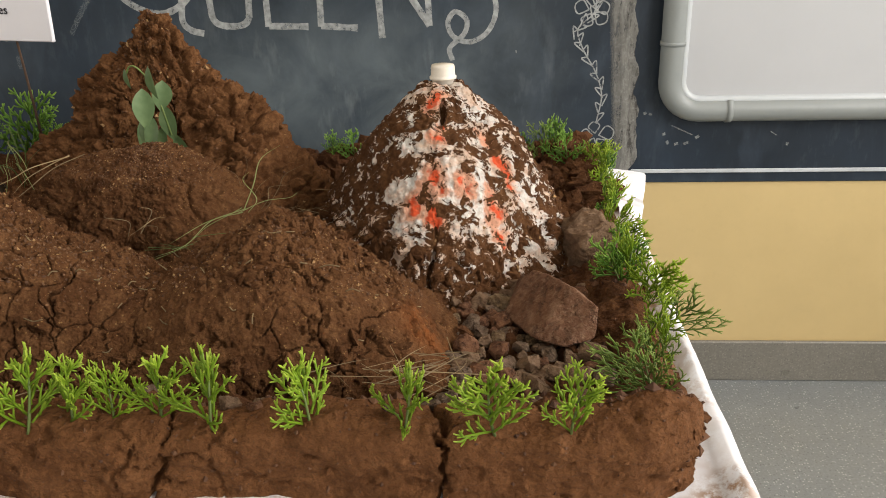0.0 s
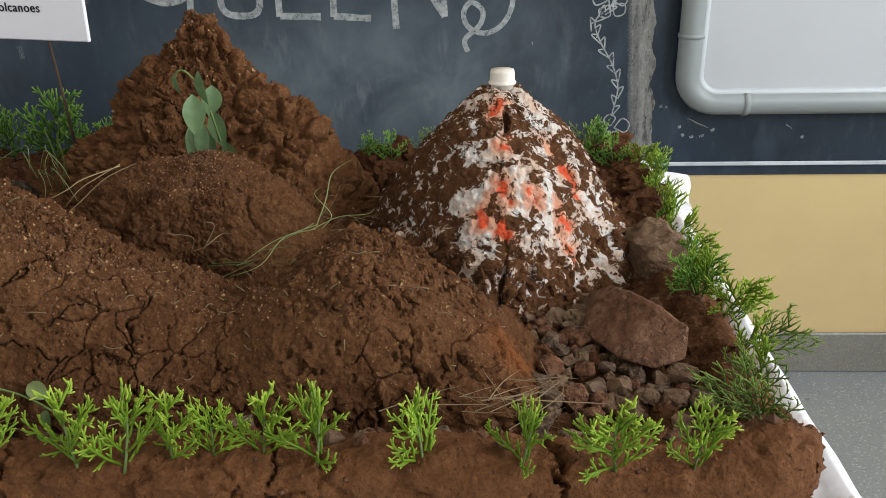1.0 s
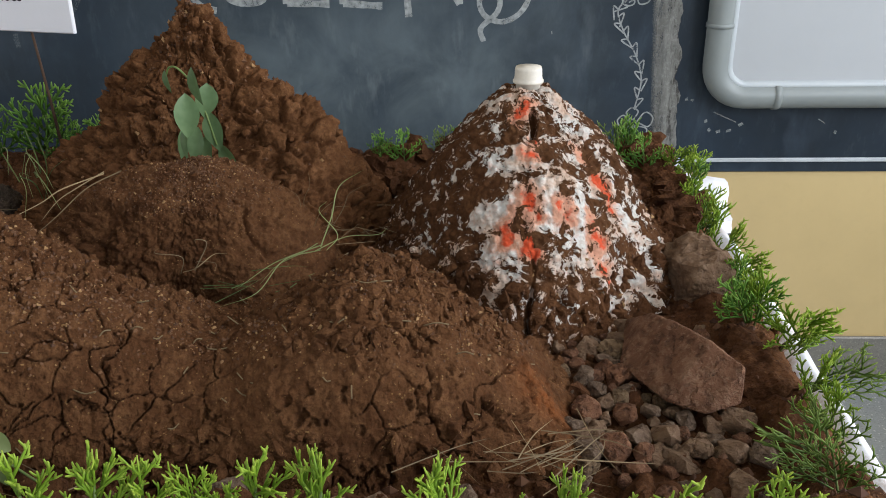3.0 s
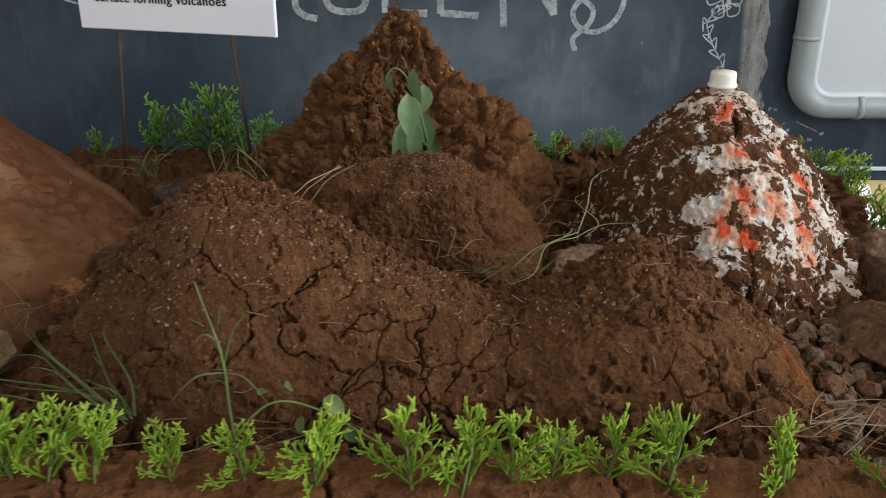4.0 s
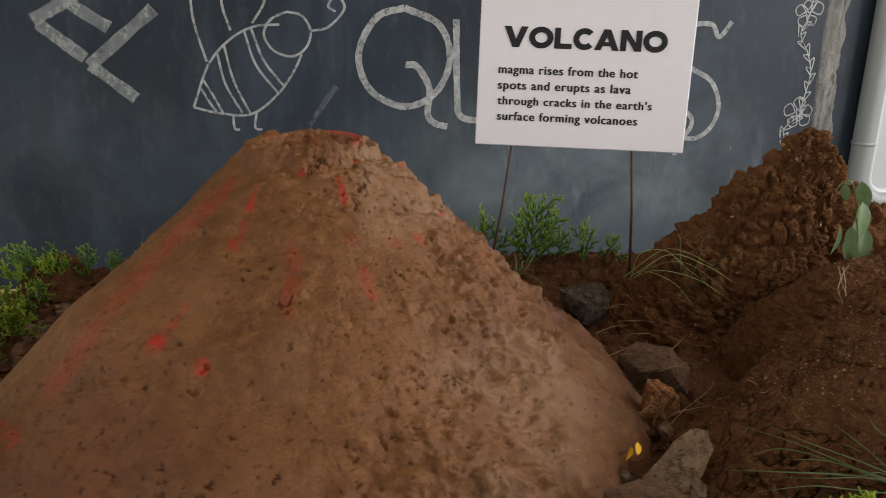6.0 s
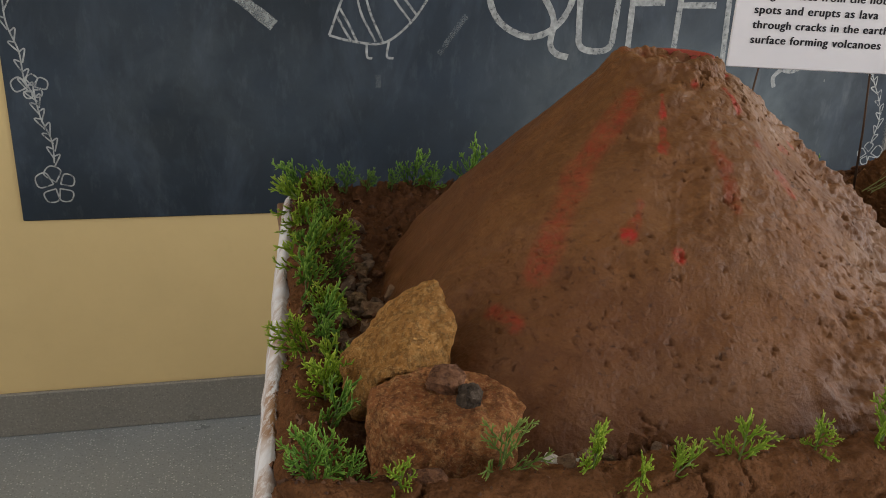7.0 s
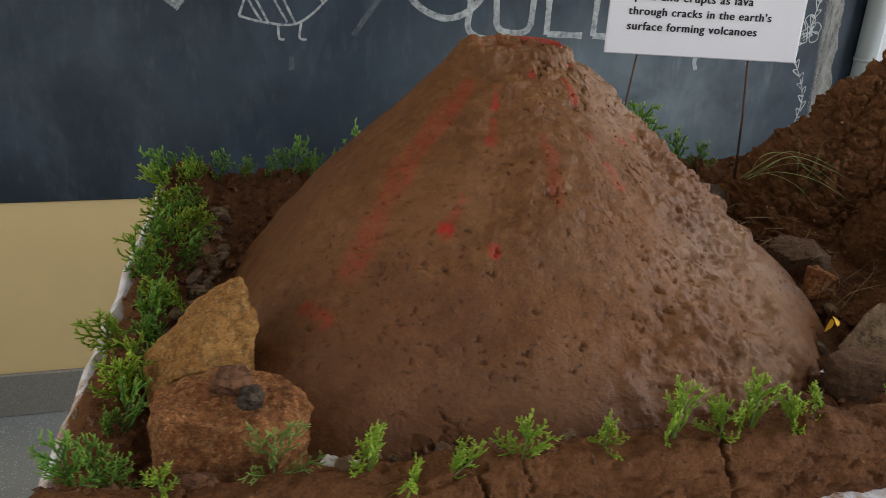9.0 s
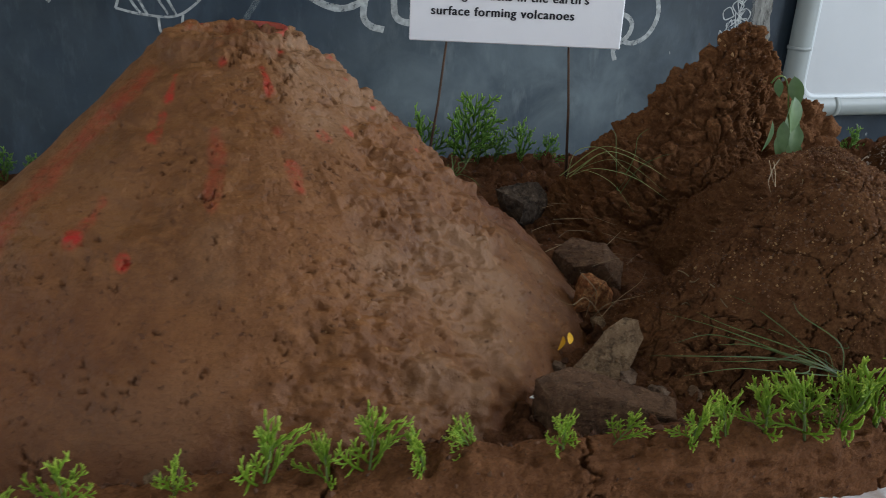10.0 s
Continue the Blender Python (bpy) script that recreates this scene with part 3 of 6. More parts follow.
def vine(name, pts, flowers):
    """A chalk border of leafy stem and outlined flowers."""
    strokes = [pts]
    c = curve_pts([(x, 0, z) for x, z in pts], 3)
    for i, p in enumerate(c[1:-1]):
        d = (c[i + 2] - c[i]).normalized()
        s = Vector((-d.z, 0, d.x)) * (1 if i % 2 else -1)
        a = p + d * 0.002
        strokes.append([(a.x, a.z), (a.x + s.x * 0.014 - d.x * 0.004, a.z + s.z * 0.014 - d.z * 0.004), (a.x + d.x * 0.026, a.z + d.z * 0.026)])
    rv = random.Random(int(abs(pts[0][0]) * 1000))
    for fx, fz, r0 in flowers:
        for k in range(5):
            a = 2 * math.pi * k / 5 + 0.4 + rv.uniform(-0.2, 0.2)
            r = r0 * rv.uniform(0.7, 1.25)
            u = (math.cos(a), math.sin(a))
            w = (-u[1], u[0])
            strokes.append([(fx + u[0] * r * 0.2, fz + u[1] * r * 0.2), (fx + u[0] * r * 0.75 + w[0] * r * 0.42, fz + u[1] * r * 0.75 + w[1] * r * 0.42), (fx + u[0] * r * 1.1, fz + u[1] * r * 1.1),
                            (fx + u[0] * r * 0.75 - w[0] * r * 0.42, fz + u[1] * r * 0.75 - w[1] * r * 0.42), (fx + u[0] * r * 0.2, fz + u[1] * r * 0.2)])
    return drawing(name, "white chalk border of vine leaves and flowers", "drawing", strokes, 0.0036)


vine("chalk_vine", [(0.83, 1.45), (0.827, 1.348), (0.808, 1.293), (0.839, 1.239), (0.856, 1.183), (0.846, 1.112), (0.839, 1.068), (0.801, 1.03), (0.815, 0.98), (0.85, 0.919), (0.868, 0.858), (0.857, 0.787)],
     [(0.835, 1.075, 0.036), (0.856, 0.75, 0.038), (0.82, 1.35, 0.036)])
vine("chalk_vine", [(-1.55, 1.25), (-1.556, 1.113), (-1.536, 1.037), (-1.532, 0.972), (-1.515, 0.93), (-1.507, 0.878), (-1.489, 0.823), (-1.489, 0.766)], [(-1.518, 0.95, 0.034), (-1.488, 0.708, 0.04)])
drawing("chalk_smudge", "faint short chalk mark", "chalk mark", [[(-0.689, 0.985), (-0.687, 0.952)]], 0.013, CHALK_FAINT)
drawing("chalk_smudge", "faint slanting chalk smudge", "chalk mark", [[(-0.53, 1.04), (-0.49, 1.1), (-0.46, 1.14)]], 0.014, CHALK_FAINT)

drawing("chalk_smudge", "small chalk dabs under the whiteboard", "chalk mark", [[(1.036, 0.757), (1.038, 0.749)], [(1.045, 0.734), (1.05, 0.726)], [(0.983, 0.813), (0.984, 0.805)], [(0.998, 0.81), (0.997, 0.804)], [(1.066, 0.724), (1.076, 0.727)], [(1.091, 0.726), (1.103, 0.729)], [(1.12, 0.741), (1.13, 0.747)], [(1.362, 0.727), (1.36, 0.719)]], 0.008, CHALK_SOFT, "chalk_dab", False)
drawing("chalk_smudge", "faint slanting chalk scratches under the whiteboard", "chalk mark", [[(1.055, 0.776), (1.085, 0.762), (1.112, 0.75)], [(1.315, 0.757), (1.332, 0.746)], [(0.643, 0.98), (0.644, 0.972)]], 0.003, CHALK_SOFT, "chalk_dab", False)

# scraped grey strip
nz, nx = 150, 14
V, cover, thick = [], [], []
for i in range(nz + 1):
    z = 0.648 + (1.93 - 0.648) * i / nz
    l = 0.9 - 0.03 * min(1, max(0, (z - 0.66) / 0.55)) + 0.004 * noise.noise((z * 7, 0, 3))
    r = 0.968 - 0.03 * min(1, max(0, (z - 0.7) / 0.5)) + 0.011 * noise.noise((z * 19, 5, 3)) + 0.005 * noise.noise((z * 70, 9, 3)) - 0.03 * max(0, 1 - (z - 0.648) / 0.03)
    for k in range(nx + 1):
        u = k / nx
        h = max(0.0, noise.noise((u * 4, z * 14, 7))) * (0.003 if u > 0.45 else 0.0008)
        V.append((l + (r - l) * u, FACE - 0.0022 - h, z))
        cover.append(min(1, u / 0.22) * (0.75 if u < 0.5 else 1.0))
        thick.append(max(0, min(1, (u - 0.5) * 5)))
mp_faces = [[(nx + 1) * i + k, (nx + 1) * i + k + 1, (nx + 1) * (i + 1) + k + 1, (nx + 1) * (i + 1) + k] for i in range(nz) for k in range(nx)]
me = mesh_of("paint_strip", V, mp_faces, STRIP)
float_attr(me, "cover", cover)
float_attr(me, "thick", thick)
thing("paint_strip", me, None, "rough scraped grey strip of paint on the blackboard", "paint strip")

# whiteboard in a frame of grey pipe
wb = tagged(new("whiteboard"), "white writing board framed in rounded grey plastic pipe", "whiteboard")
X0, X1, Z0, Z1, PY = 1.038, 2.61, 0.824, 1.85, 2.57
part("panel", box_bm((X0 + 0.01, PY - 0.004, Z0 + 0.01), (X1 - 0.01, FACE - 0.001, Z1 - 0.01)), PANEL, wb, "glossy white writing panel")


def round_rect(x0, x1, z0, z1, r, y, n=8):
    out = []
    for cx, cz, a0 in ((x0 + r, z0 + r, 180), (x1 - r, z0 + r, 270), (x1 - r, z1 - r, 0), (x0 + r, z1 - r, 90)):
        for k in range(n + 1):
            a = radians(a0 + 90 * k / n)
            out.append((cx + r * math.cos(a), y, cz + r * math.sin(a)))
    return out


def ring_tube(pts, r, sides, mat, name):
    V, F, k = [], [], len(pts)
    c = [Vector(p) for p in pts]
    for i in range(k):
        d = (c[(i + 1) % k] - c[i - 1]).normalized()
        s = d.cross(Vector((0, 1, 0)))
        for j in range(sides):
            a = 2 * math.pi * j / sides
            V.append(c[i] + s * (math.cos(a) * r) + Vector((0, math.sin(a) * r, 0)))
    for i in range(k):
        for j in range(sides):
            F.append([i * sides + j, i * sides + (j + 1) % sides, ((i + 1) % k) * sides + (j + 1) % sides, ((i + 1) % k) * sides + j])
    return mesh_of(name, V, F, mat)


part("inner_lip", ring_tube(round_rect(X0 + 0.027, X1 - 0.027, Z0 + 0.027, Z1 - 0.027, 0.05, PY - 0.006), 0.011, 10, LIPPLASTIC, "inner_lip"), None, wb, "pale inner lip of the pipe frame")
part("frame", ring_tube(round_rect(X0, X1, Z0, Z1, 0.075, PY), 0.031, 16, GREYPIPE, "frame"), None, wb, "grey plastic pipe frame with rounded elbows")
for a, b in (((1.182, PY, Z0), (1.197, PY, Z0)), ((X0, PY, 0.99), (X0, PY, 1.0))):
    V, F = tube_data([a, b], 0.0335, 16)
    part("pipe_joint", mesh_of("pipe_joint", V, F, GREYPIPE), None, wb)

# ---- table, cloth ----
CL = 0.92
table = tagged(new("table"), "plain brown wooden table hidden under a white cloth", "table")
part("tabletop", box_bm((-0.99, 0.815, CL - 0.035), (0.768, 1.785, CL - 0.004), 0.003, 1), TABLEWOOD, table)
for lx in (-0.94, 0.72):
    for ly in (0.88, 1.72):
        part("leg", box_bm((lx - 0.03, ly - 0.03, 0.0), (lx + 0.03, ly + 0.03, CL - 0.035), 0.003, 1), TABLEWOOD, table)


def draped(x0, x1, y0, y1, over, nx, ny, no, radius, near=0):
    """Grid coordinates of a rectangle with its border carried on downwards: plan position, overhang and inside distance."""
    gx = np.concatenate([x0 - np.linspace(over, 0, no + 1)[:-1], np.linspace(x0, x1, nx), x1 + np.linspace(0, over, no + 1)[1:]])
    ys = np.linspace(y0, y1, ny) if not near else np.concatenate([np.linspace(y0, y0 + 0.07, near), np.linspace(y0 + 0.07, y1, ny)[1:]])
    gy = np.concatenate([y0 - np.linspace(over, 0, no + 1)[:-1], ys, y1 + np.linspace(0, over, no + 1)[1:]])
    X, Y = np.meshgrid(gx, gy, indexing="ij")
    cx, cy = np.clip(X, x0, x1), np.clip(Y, y0, y1)
    down = np.maximum(np.abs(X - cx), np.abs(Y - cy))
    for sx, ex in ((1, x0 + radius), (-1, x1 - radius)):
        for sy, ey in ((1, y0 + radius), (-1, y1 - radius)):
            qx, qy = np.maximum(0, (ex - cx) * sx), np.maximum(0, (ey - cy) * sy)
            both = (qx > 0) & (qy > 0)
            k = np.where(both, np.maximum(qx, qy) / np.maximum(np.hypot(qx, qy), 1e-9), 1)
            cx, cy = np.where(both, ex - sx * qx * k, cx), np.where(both, ey - sy * qy * k, cy)
    inside = np.minimum(np.minimum(cx - x0, x1 - cx), np.minimum(cy - y0, y1 - cy))
    return cx, cy, down, inside


def slant(P):
    """The tray's left edge runs slightly inwards towards the back."""
    P[..., 0] += 0.088 * (P[..., 1] - 0.95) * np.clip((-0.6 - P[..., 0]) / 0.4, 0, 1)
    return P


cx, cy, down, ins = draped(-1.05, 0.782, 0.80, 1.80, 0.36, 190, 100, 20, 0.03)
p = np.stack([cx, cy, down], -1).reshape(-1, 3)
wr = fbm(p, 12, 3, 5).reshape(cx.shape)
side = np.minimum(np.minimum(cx + 1.05, 0.782 - cx), 1.80 - cy)
padded = smooth(0.84, 0.9, cy) * (1 - 0.8 * smooth(1.7, 1.78, cy)) * (1 - 0.55 * (cx > 0)) * (1 + 0.35 * vnoise(p * np.array([1, 1, 0.2]), 22, 9).reshape(cx.shape))
lip = padded * (0.026 * np.exp(-((side - 0.007) / 0.009) ** 2) * (down <= 0) + 0.014 * (down > 0) * np.exp(-down / 0.015))
fold = 0.012 * np.sin(cx * 31 + cy * 27 + 2 * wr) * smooth(0.03, 0.3, down)
ox, oy = np.sign(cx + 0.13) * (np.abs(cx + 0.13) > 0.9), np.sign(cy - 1.3) * (np.abs(cy - 1.3) > 0.49)
P = np.stack([cx + ox * (0.003 * (down > 0) - 0.45 * np.maximum(0, down - 0.02)), cy + oy * (0.004 + fold) * (down > 0), CL + 0.0025 * wr * (down <= 0) + lip - down], -1)
P[..., 0] += ox * padded * 0.004 * np.exp(-((down - 0.012) / 0.012) ** 2) * (down > 0)
P = slant(P)
me = mesh_of("tablecloth", P.reshape(-1, 3), grid_faces(*cx.shape), CLOTH)
soil_gap = np.maximum(np.maximum(-1.032 - cx, cx - 0.752), np.maximum(0.9 - cy, cy - 1.76)).reshape(-1)
float_attr(me, "stain", np.clip(1.35 - soil_gap / 0.033, 0, 1) * np.clip(1.2 - down.reshape(-1) / 0.04, 0, 1))
thing("tablecloth", me, None, "white cloth over the table with soil-stained edges", "tablecloth")

# ---- the soil bed ----
BX0, BX1, BY0, BY1 = -1.034, 0.746, 0.895, 1.765
CRACKS = (-0.93, -0.72, -0.505, -0.3, -0.045, 0.14, 0.333, 0.541)


def bed_height(x, y):
    """Top of the soil bed before its crumbs."""
    f, b = np.clip((y - BY0) / 0.09, 0, 1), np.clip((BY1 - y) / 0.12, 0, 1)
    s = np.clip(np.minimum(x - BX0, BX1 - x) / 0.09, 0, 1)
    z = 0.938 + 0.042 * (1 - smooth(0.4, 1, f)) + 0.02 * (1 - smooth(0.3, 1, b)) + 0.02 * (1 - smooth(0.3, 1, s)) * f
    z = z + 0.03 * np.exp(-((x - 0.42) ** 2 + (y - 1.56) ** 2) / 0.008) + 0.03 * np.exp(-((x - 0.66) ** 2 + (y - 1.56) ** 2) / 0.006)
    return z


cx, cy, down, ins = draped(BX0, BX1, BY0, BY1, 0.07, 860, 170, 34, 0.075, 46)
z = bed_height(cx, cy) - 0.012 * np.exp(-ins / 0.008) * (down <= 0) - 0.012 * (down > 0) - down
P = np.stack([cx, cy, np.maximum(z, CL - 0.01)], -1)
N = grid_normals(P)
N *= np.sign(np.sum(N * np.array([0, 0, 1.0]), -1, keepdims=True) + 1e-9)
out = np.stack([cx - np.clip(cx, BX0 + 0.0751, BX1 - 0.0751), cy - np.clip(cy, BY0 + 0.0751, BY1 - 0.0751), 0 * cx], -1)
N = np.where((down > 0)[..., None], out / (np.linalg.norm(out, axis=-1, keepdims=True) + 1e-9), N)
q = P.reshape(-1, 3)
f1, f2, who = worley(q + 0.006 * np.stack([vnoise(q, 60, s) for s in (1, 2, 3)], 1), 42, 3)
rough_zone = smooth(0.93, 0.99, q[:, 1]) * (0.2 + 0.8 * smooth(0.01, 0.07, np.minimum(q[:, 0] - BX0, BX1 - q[:, 0])))
d = 0.005 * fbm(q, 14, 4, 2) + rough_zone * (0.013 * (0.6 - f1) * (0.4 + who) + 0.01 * (who - 0.5) * smooth(0, 0.15, f2 - f1) - 0.004) + 0.0022 * fbm(q, 90, 4, 8)
rimz = 1 - rough_zone
d -= rimz * 0.004 * smooth(0.6, 0.72, fbm(q * np.array([0.7, 1, 1.3]), 60, 2, 90) + 0.25 * vnoise(q, 7, 91))
d += rimz * (0.004 * vnoise(q, 30, 92) + 0.0016 * fbm(q * np.array([0.5, 1, 1.6]), 120, 3, 93))
c1, c2, cw = worley(q + 0.012 * np.stack([fbm(q, 26, 3, s) for s in (94, 95, 96)], 1), 16, 97)
d -= rimz * 0.006 * smooth(0.035, 0.008, c2 - c1) * smooth(0.15, 0.45, vnoise(q, 9, 98) + 9 * (0.955 - q[:, 2]))
for k, xc in enumerate(CRACKS):
    off = np.abs(q[:, 0] - xc - 0.012 * vnoise(q, 24, 40 + k) - 0.007 * vnoise(q, 85, 60 + k) - 0.003 * vnoise(q, 190, 65 + k))
    d -= 0.016 * smooth(0.0024 if k > 5 else 0.0017, 0.0006, off - 0.0012 * vnoise(q, 60, 80 + k)) * smooth(0.955, 0.93, q[:, 1])
q = slant(q + N.reshape(-1, 3) * d[:, None])
me = mesh_of("soil_bed", q, grid_faces(*cx.shape), RIMSOIL)
me.materials.append(BED)
inner = (q[:, 1] > 0.945) & (q[:, 0] > BX0 + 0.06) & (q[:, 0] < BX1 - 0.02)
ff = grid_faces(*cx.shape)
me.polygons.foreach_set("material_index", inner[ff[:, 0]].astype(np.int32))
BED_PTS = q
bed = thing("soil_bed", me, None, "bed of red-brown soil with a cracked rim on white cloth", "soil bed")


def radius_by_angle(a, values):
    """Smooth periodic radius from eight values at -180, -135 ... 135 degrees."""
    v = np.array(values)
    t = (np.degrees(a) + 180) / 45
    i = np.floor(t).astype(int)
    f = t - i
    f = f * f * (3 - 2 * f)
    return v[i % 8] * (1 - f) + v[(i + 1) % 8] * f


def polar(cx, cy, radii, prof_s, prof_z, nr, na, s_min=0.004):
    u = np.linspace(-math.pi, math.pi, na + 1)
    a = u - 0.55 * np.cos(u)
    s = np.linspace(s_min, 1.0, nr)
    S, A = np.meshgrid(s, a, indexing="ij")
    R = radius_by_angle(A, radii) * S
    Z = np.interp(S, prof_s, prof_z)
    return np.stack([cx + R * np.cos(A), cy + R * np.sin(A), Z], -1), S, A


def finish(name, P, d, mat, label, category, wrap=True):
    N = grid_normals(P, wrap)
    if N[..., 2].mean() < 0:
        N = -N
    q = (P + N * d.reshape(P.shape[:2])[..., None])
    if wrap:
        q[:, -1] = q[:, 0]
    q = q.reshape(-1, 3)
    me = mesh_of(name, q, grid_faces(*P.shape[:2]), mat)
    return thing(name, me, None, label, category), me, q, N.reshape(-1, 3)


# the large smooth volcano
P, S, A = polar(-0.55, 1.36, (0.335, 0.47, 0.425, 0.385, 0.348, 0.34, 0.345, 0.335), (0, 0.1, 0.125, 0.15, 0.17, 0.27, 0.41, 0.62, 0.83, 0.93, 1.0), (1.217, 1.217, 1.219, 1.226, 1.222, 1.194, 1.147, 1.083, 1.004, 0.963, 0.928), 310, 700)
P[..., 0] += 0.032 * smooth(0.68, 1.0, S) * np.clip(np.cos(A), 0, 1)
q = P.reshape(-1, 3)
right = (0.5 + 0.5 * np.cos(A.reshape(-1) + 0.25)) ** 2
gully = np.stack([np.cos(A) * 4, np.sin(A) * 4, S * 1.2], -1).reshape(-1, 3)
lean = q @ np.array([[0.75, 0.2, 0.3], [-0.2, 1.0, 0.2], [-0.35, 0.1, 1.0]])
runs = np.stack([np.cos(A) * 11, np.sin(A) * 11, S * 4], -1).reshape(-1, 3)
d = 0.006 * fbm(q, 7, 3, 1) + 0.0012 * fbm(q, 24, 3, 2, 0.45) + 0.0005 * fbm(gully, 3.2, 3, 5) * smooth(0.12, 0.4, S.reshape(-1))
# finger-pressed lumps, strongest on the flank towards the valley
lumpy = (0.12 + right) * smooth(-0.5, 0.3, vnoise(q, 8, 59))
d += lumpy * (0.0075 * vnoise(lean, 34, 9) + 0.0068 * vnoise(lean, 68, 10) + 0.003 * fbm(lean, 130, 2, 11))
d -= lumpy * 0.003 * smooth(0.22, 0.02, np.abs(vnoise(lean, 27, 16))) * smooth(0.0, 0.5, vnoise(q, 15, 60))
# crust of small clods pressed into the flank
k1, k2, kw = worley(lean + 0.004 * np.stack([fbm(q, 60, 3, s_) for s_ in (62, 63, 64)], 1), 75, 65)
crust = np.clip(right * smooth(-0.35, 0.25, vnoise(q, 9, 66) + 1.2 * (0.45 - S.reshape(-1))), 0, 1)
d += crust * (0.0075 * (0.5 - k1) * (0.2 + kw) - 0.004 * (kw > 0.82) * smooth(0.0, 0.2, k2 - k1))
# drips
flank = np.clip(np.cos(A.reshape(-1) + 1.1), 0, 1) ** 2 * smooth(0.3, 0.55, S.reshape(-1))
d += flank * (0.0014 * smooth(0.3, 0.0, np.abs(vnoise(runs, 0.9, 48))) * smooth(-0.1, 0.5, vnoise(q, 12, 49)) + 0.0006 * vnoise(runs, 1.9, 50))
# irregular small gouges in loose clusters
group = smooth(-0.1, 0.6, vnoise(lean, 14, 47) + 0.4 * vnoise(q, 5, 61))
thr = 1.32 - 0.2 * right - 0.4 * group
d -= (0.0028 + 0.0016 * right) * smooth(thr, thr + 0.1, fbm(lean, 120, 4, 45, 0.7))
d += smooth(0.3, 0.13, S.reshape(-1)) * (0.006 * fbm(q, 45, 4, 14) + 0.003 * fbm(q, 110, 2, 15))
d += smooth(0.12, 0.15, S.reshape(-1)) * smooth(0.2, 0.16, S.reshape(-1)) * 0.004 * smooth(-0.2, 0.6, vnoise(q, 55, 19))
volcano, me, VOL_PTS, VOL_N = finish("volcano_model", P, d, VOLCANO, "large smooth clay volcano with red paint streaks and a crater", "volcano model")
x, y = q[:, 0], q[:, 1]
wob = 0.006 * vnoise(q, 40, 31)
red = np.zeros(len(q))
for pts, w, a in (
    ([(-0.632, 1.27), (-0.676, 1.235), (-0.712, 1.215), (-0.726, 1.189), (-0.754, 1.159), (-0.777, 1.132)], 0.02, 0.42),
    ([(-0.823, 1.118), (-0.808, 1.095)], 0.011, 0.5), ([(-0.606, 1.255), (-0.612, 1.235)], 0.006, 1.0), ([(-0.618, 1.218), (-0.625, 1.2)], 0.0045, 0.7),
    ([(-0.668, 1.15), (-0.68, 1.135)], 0.008, 0.5), ([(-0.691, 1.124)], 0.009, 1.0), ([(-0.65, 1.098)], 0.007, 1.0), ([(-0.573, 1.195), (-0.571, 1.162), (-0.579, 1.129)], 0.009, 0.32),
    ([(-0.506, 1.296)], 0.007, 0.9), ([(-0.526, 1.262), (-0.522, 1.243)], 0.006, 0.9), ([(-0.444, 1.24)], 0.007, 0.9), ([(-0.451, 1.36)], 0.006, 0.9), ([(-0.44, 1.324)], 0.006, 1.0),
    ([(-0.412, 1.314)], 0.006, 0.9), ([(-0.39, 1.302)], 0.006, 0.9), ([(-0.366, 1.292)], 0.006, 0.8), ([(-0.345, 1.275)], 0.007, 0.9), ([(-0.404, 1.376)], 0.006, 0.9), ([(-0.354, 1.384)], 0.006, 0.9),
    ([(-0.565, 1.264)], 0.006, 0.9), ([(-0.508, 1.171), (-0.502, 1.15)], 0.007, 0.5), ([(-0.472, 1.214)], 0.008, 0.6), ([(-0.518, 1.2)], 0.01, 0.35)):
    red = np.maximum(red, a * smooth(w, w * 0.35, seg_dist(x, y, pts) + wob))
rim = smooth(0.2, 0.15, S.reshape(-1)) * smooth(0.1, 0.6, vnoise(q, 60, 51)) * 0.2
float_attr(me, "red_paint", np.maximum(red, rim))
# Grey clay patches; they also paint the sheen into the right-hand flank.
float_attr(me, "grey_clay_sheen", np.clip(right * smooth(0.0, 0.8, fbm(q, 12, 3, 71)) * 0.8 + 0.8 * smooth(0.32, 0.2, S.reshape(-1)) * right * smooth(0.1, 0.5, fbm(q, 40, 2, 72)), 0, 1))
# Darker, redder clay low down and across the far right flank.
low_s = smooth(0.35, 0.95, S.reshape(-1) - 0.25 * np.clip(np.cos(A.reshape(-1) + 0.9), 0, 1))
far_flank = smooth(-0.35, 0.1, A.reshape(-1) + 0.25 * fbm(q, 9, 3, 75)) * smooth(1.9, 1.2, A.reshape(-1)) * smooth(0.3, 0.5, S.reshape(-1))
float_attr(me, "darker_clay", np.maximum(smooth(0.3, 0.75, low_s + 0.35 * fbm(q, 7, 4, 73)) * 0.5, 0.85 * far_flank))
# Small pale patch beside the crater.
float_attr(me, "pale_patch", smooth(0.04, 0.015, np.hypot(x + 0.5, y - 1.302)) * smooth(0.25, 0.6, fbm(q, 75, 3, 74)) * 0.3)
c = [(-0.55 + 0.052 * math.cos(2 * math.pi * k / 40), 1.36 + 0.052 * math.sin(2 * math.pi * k / 40), 1.2215 + 0.002 * math.cos(2 * math.pi * k / 40)) for k in range(40)]
V, F = [], []
for i, p in enumerate(c):
    dr = Vector((p[0] + 0.55, p[1] - 1.36, 0)).normalized()
    for rr, zz in ((0.0, -0.035), (0.0, 0.003), (0.003, 0.0045), (0.005, 0.0), (0.0025, -0.035)):
        V.append((p[0] + dr.x * rr, p[1] + dr.y * rr, p[2] + zz))
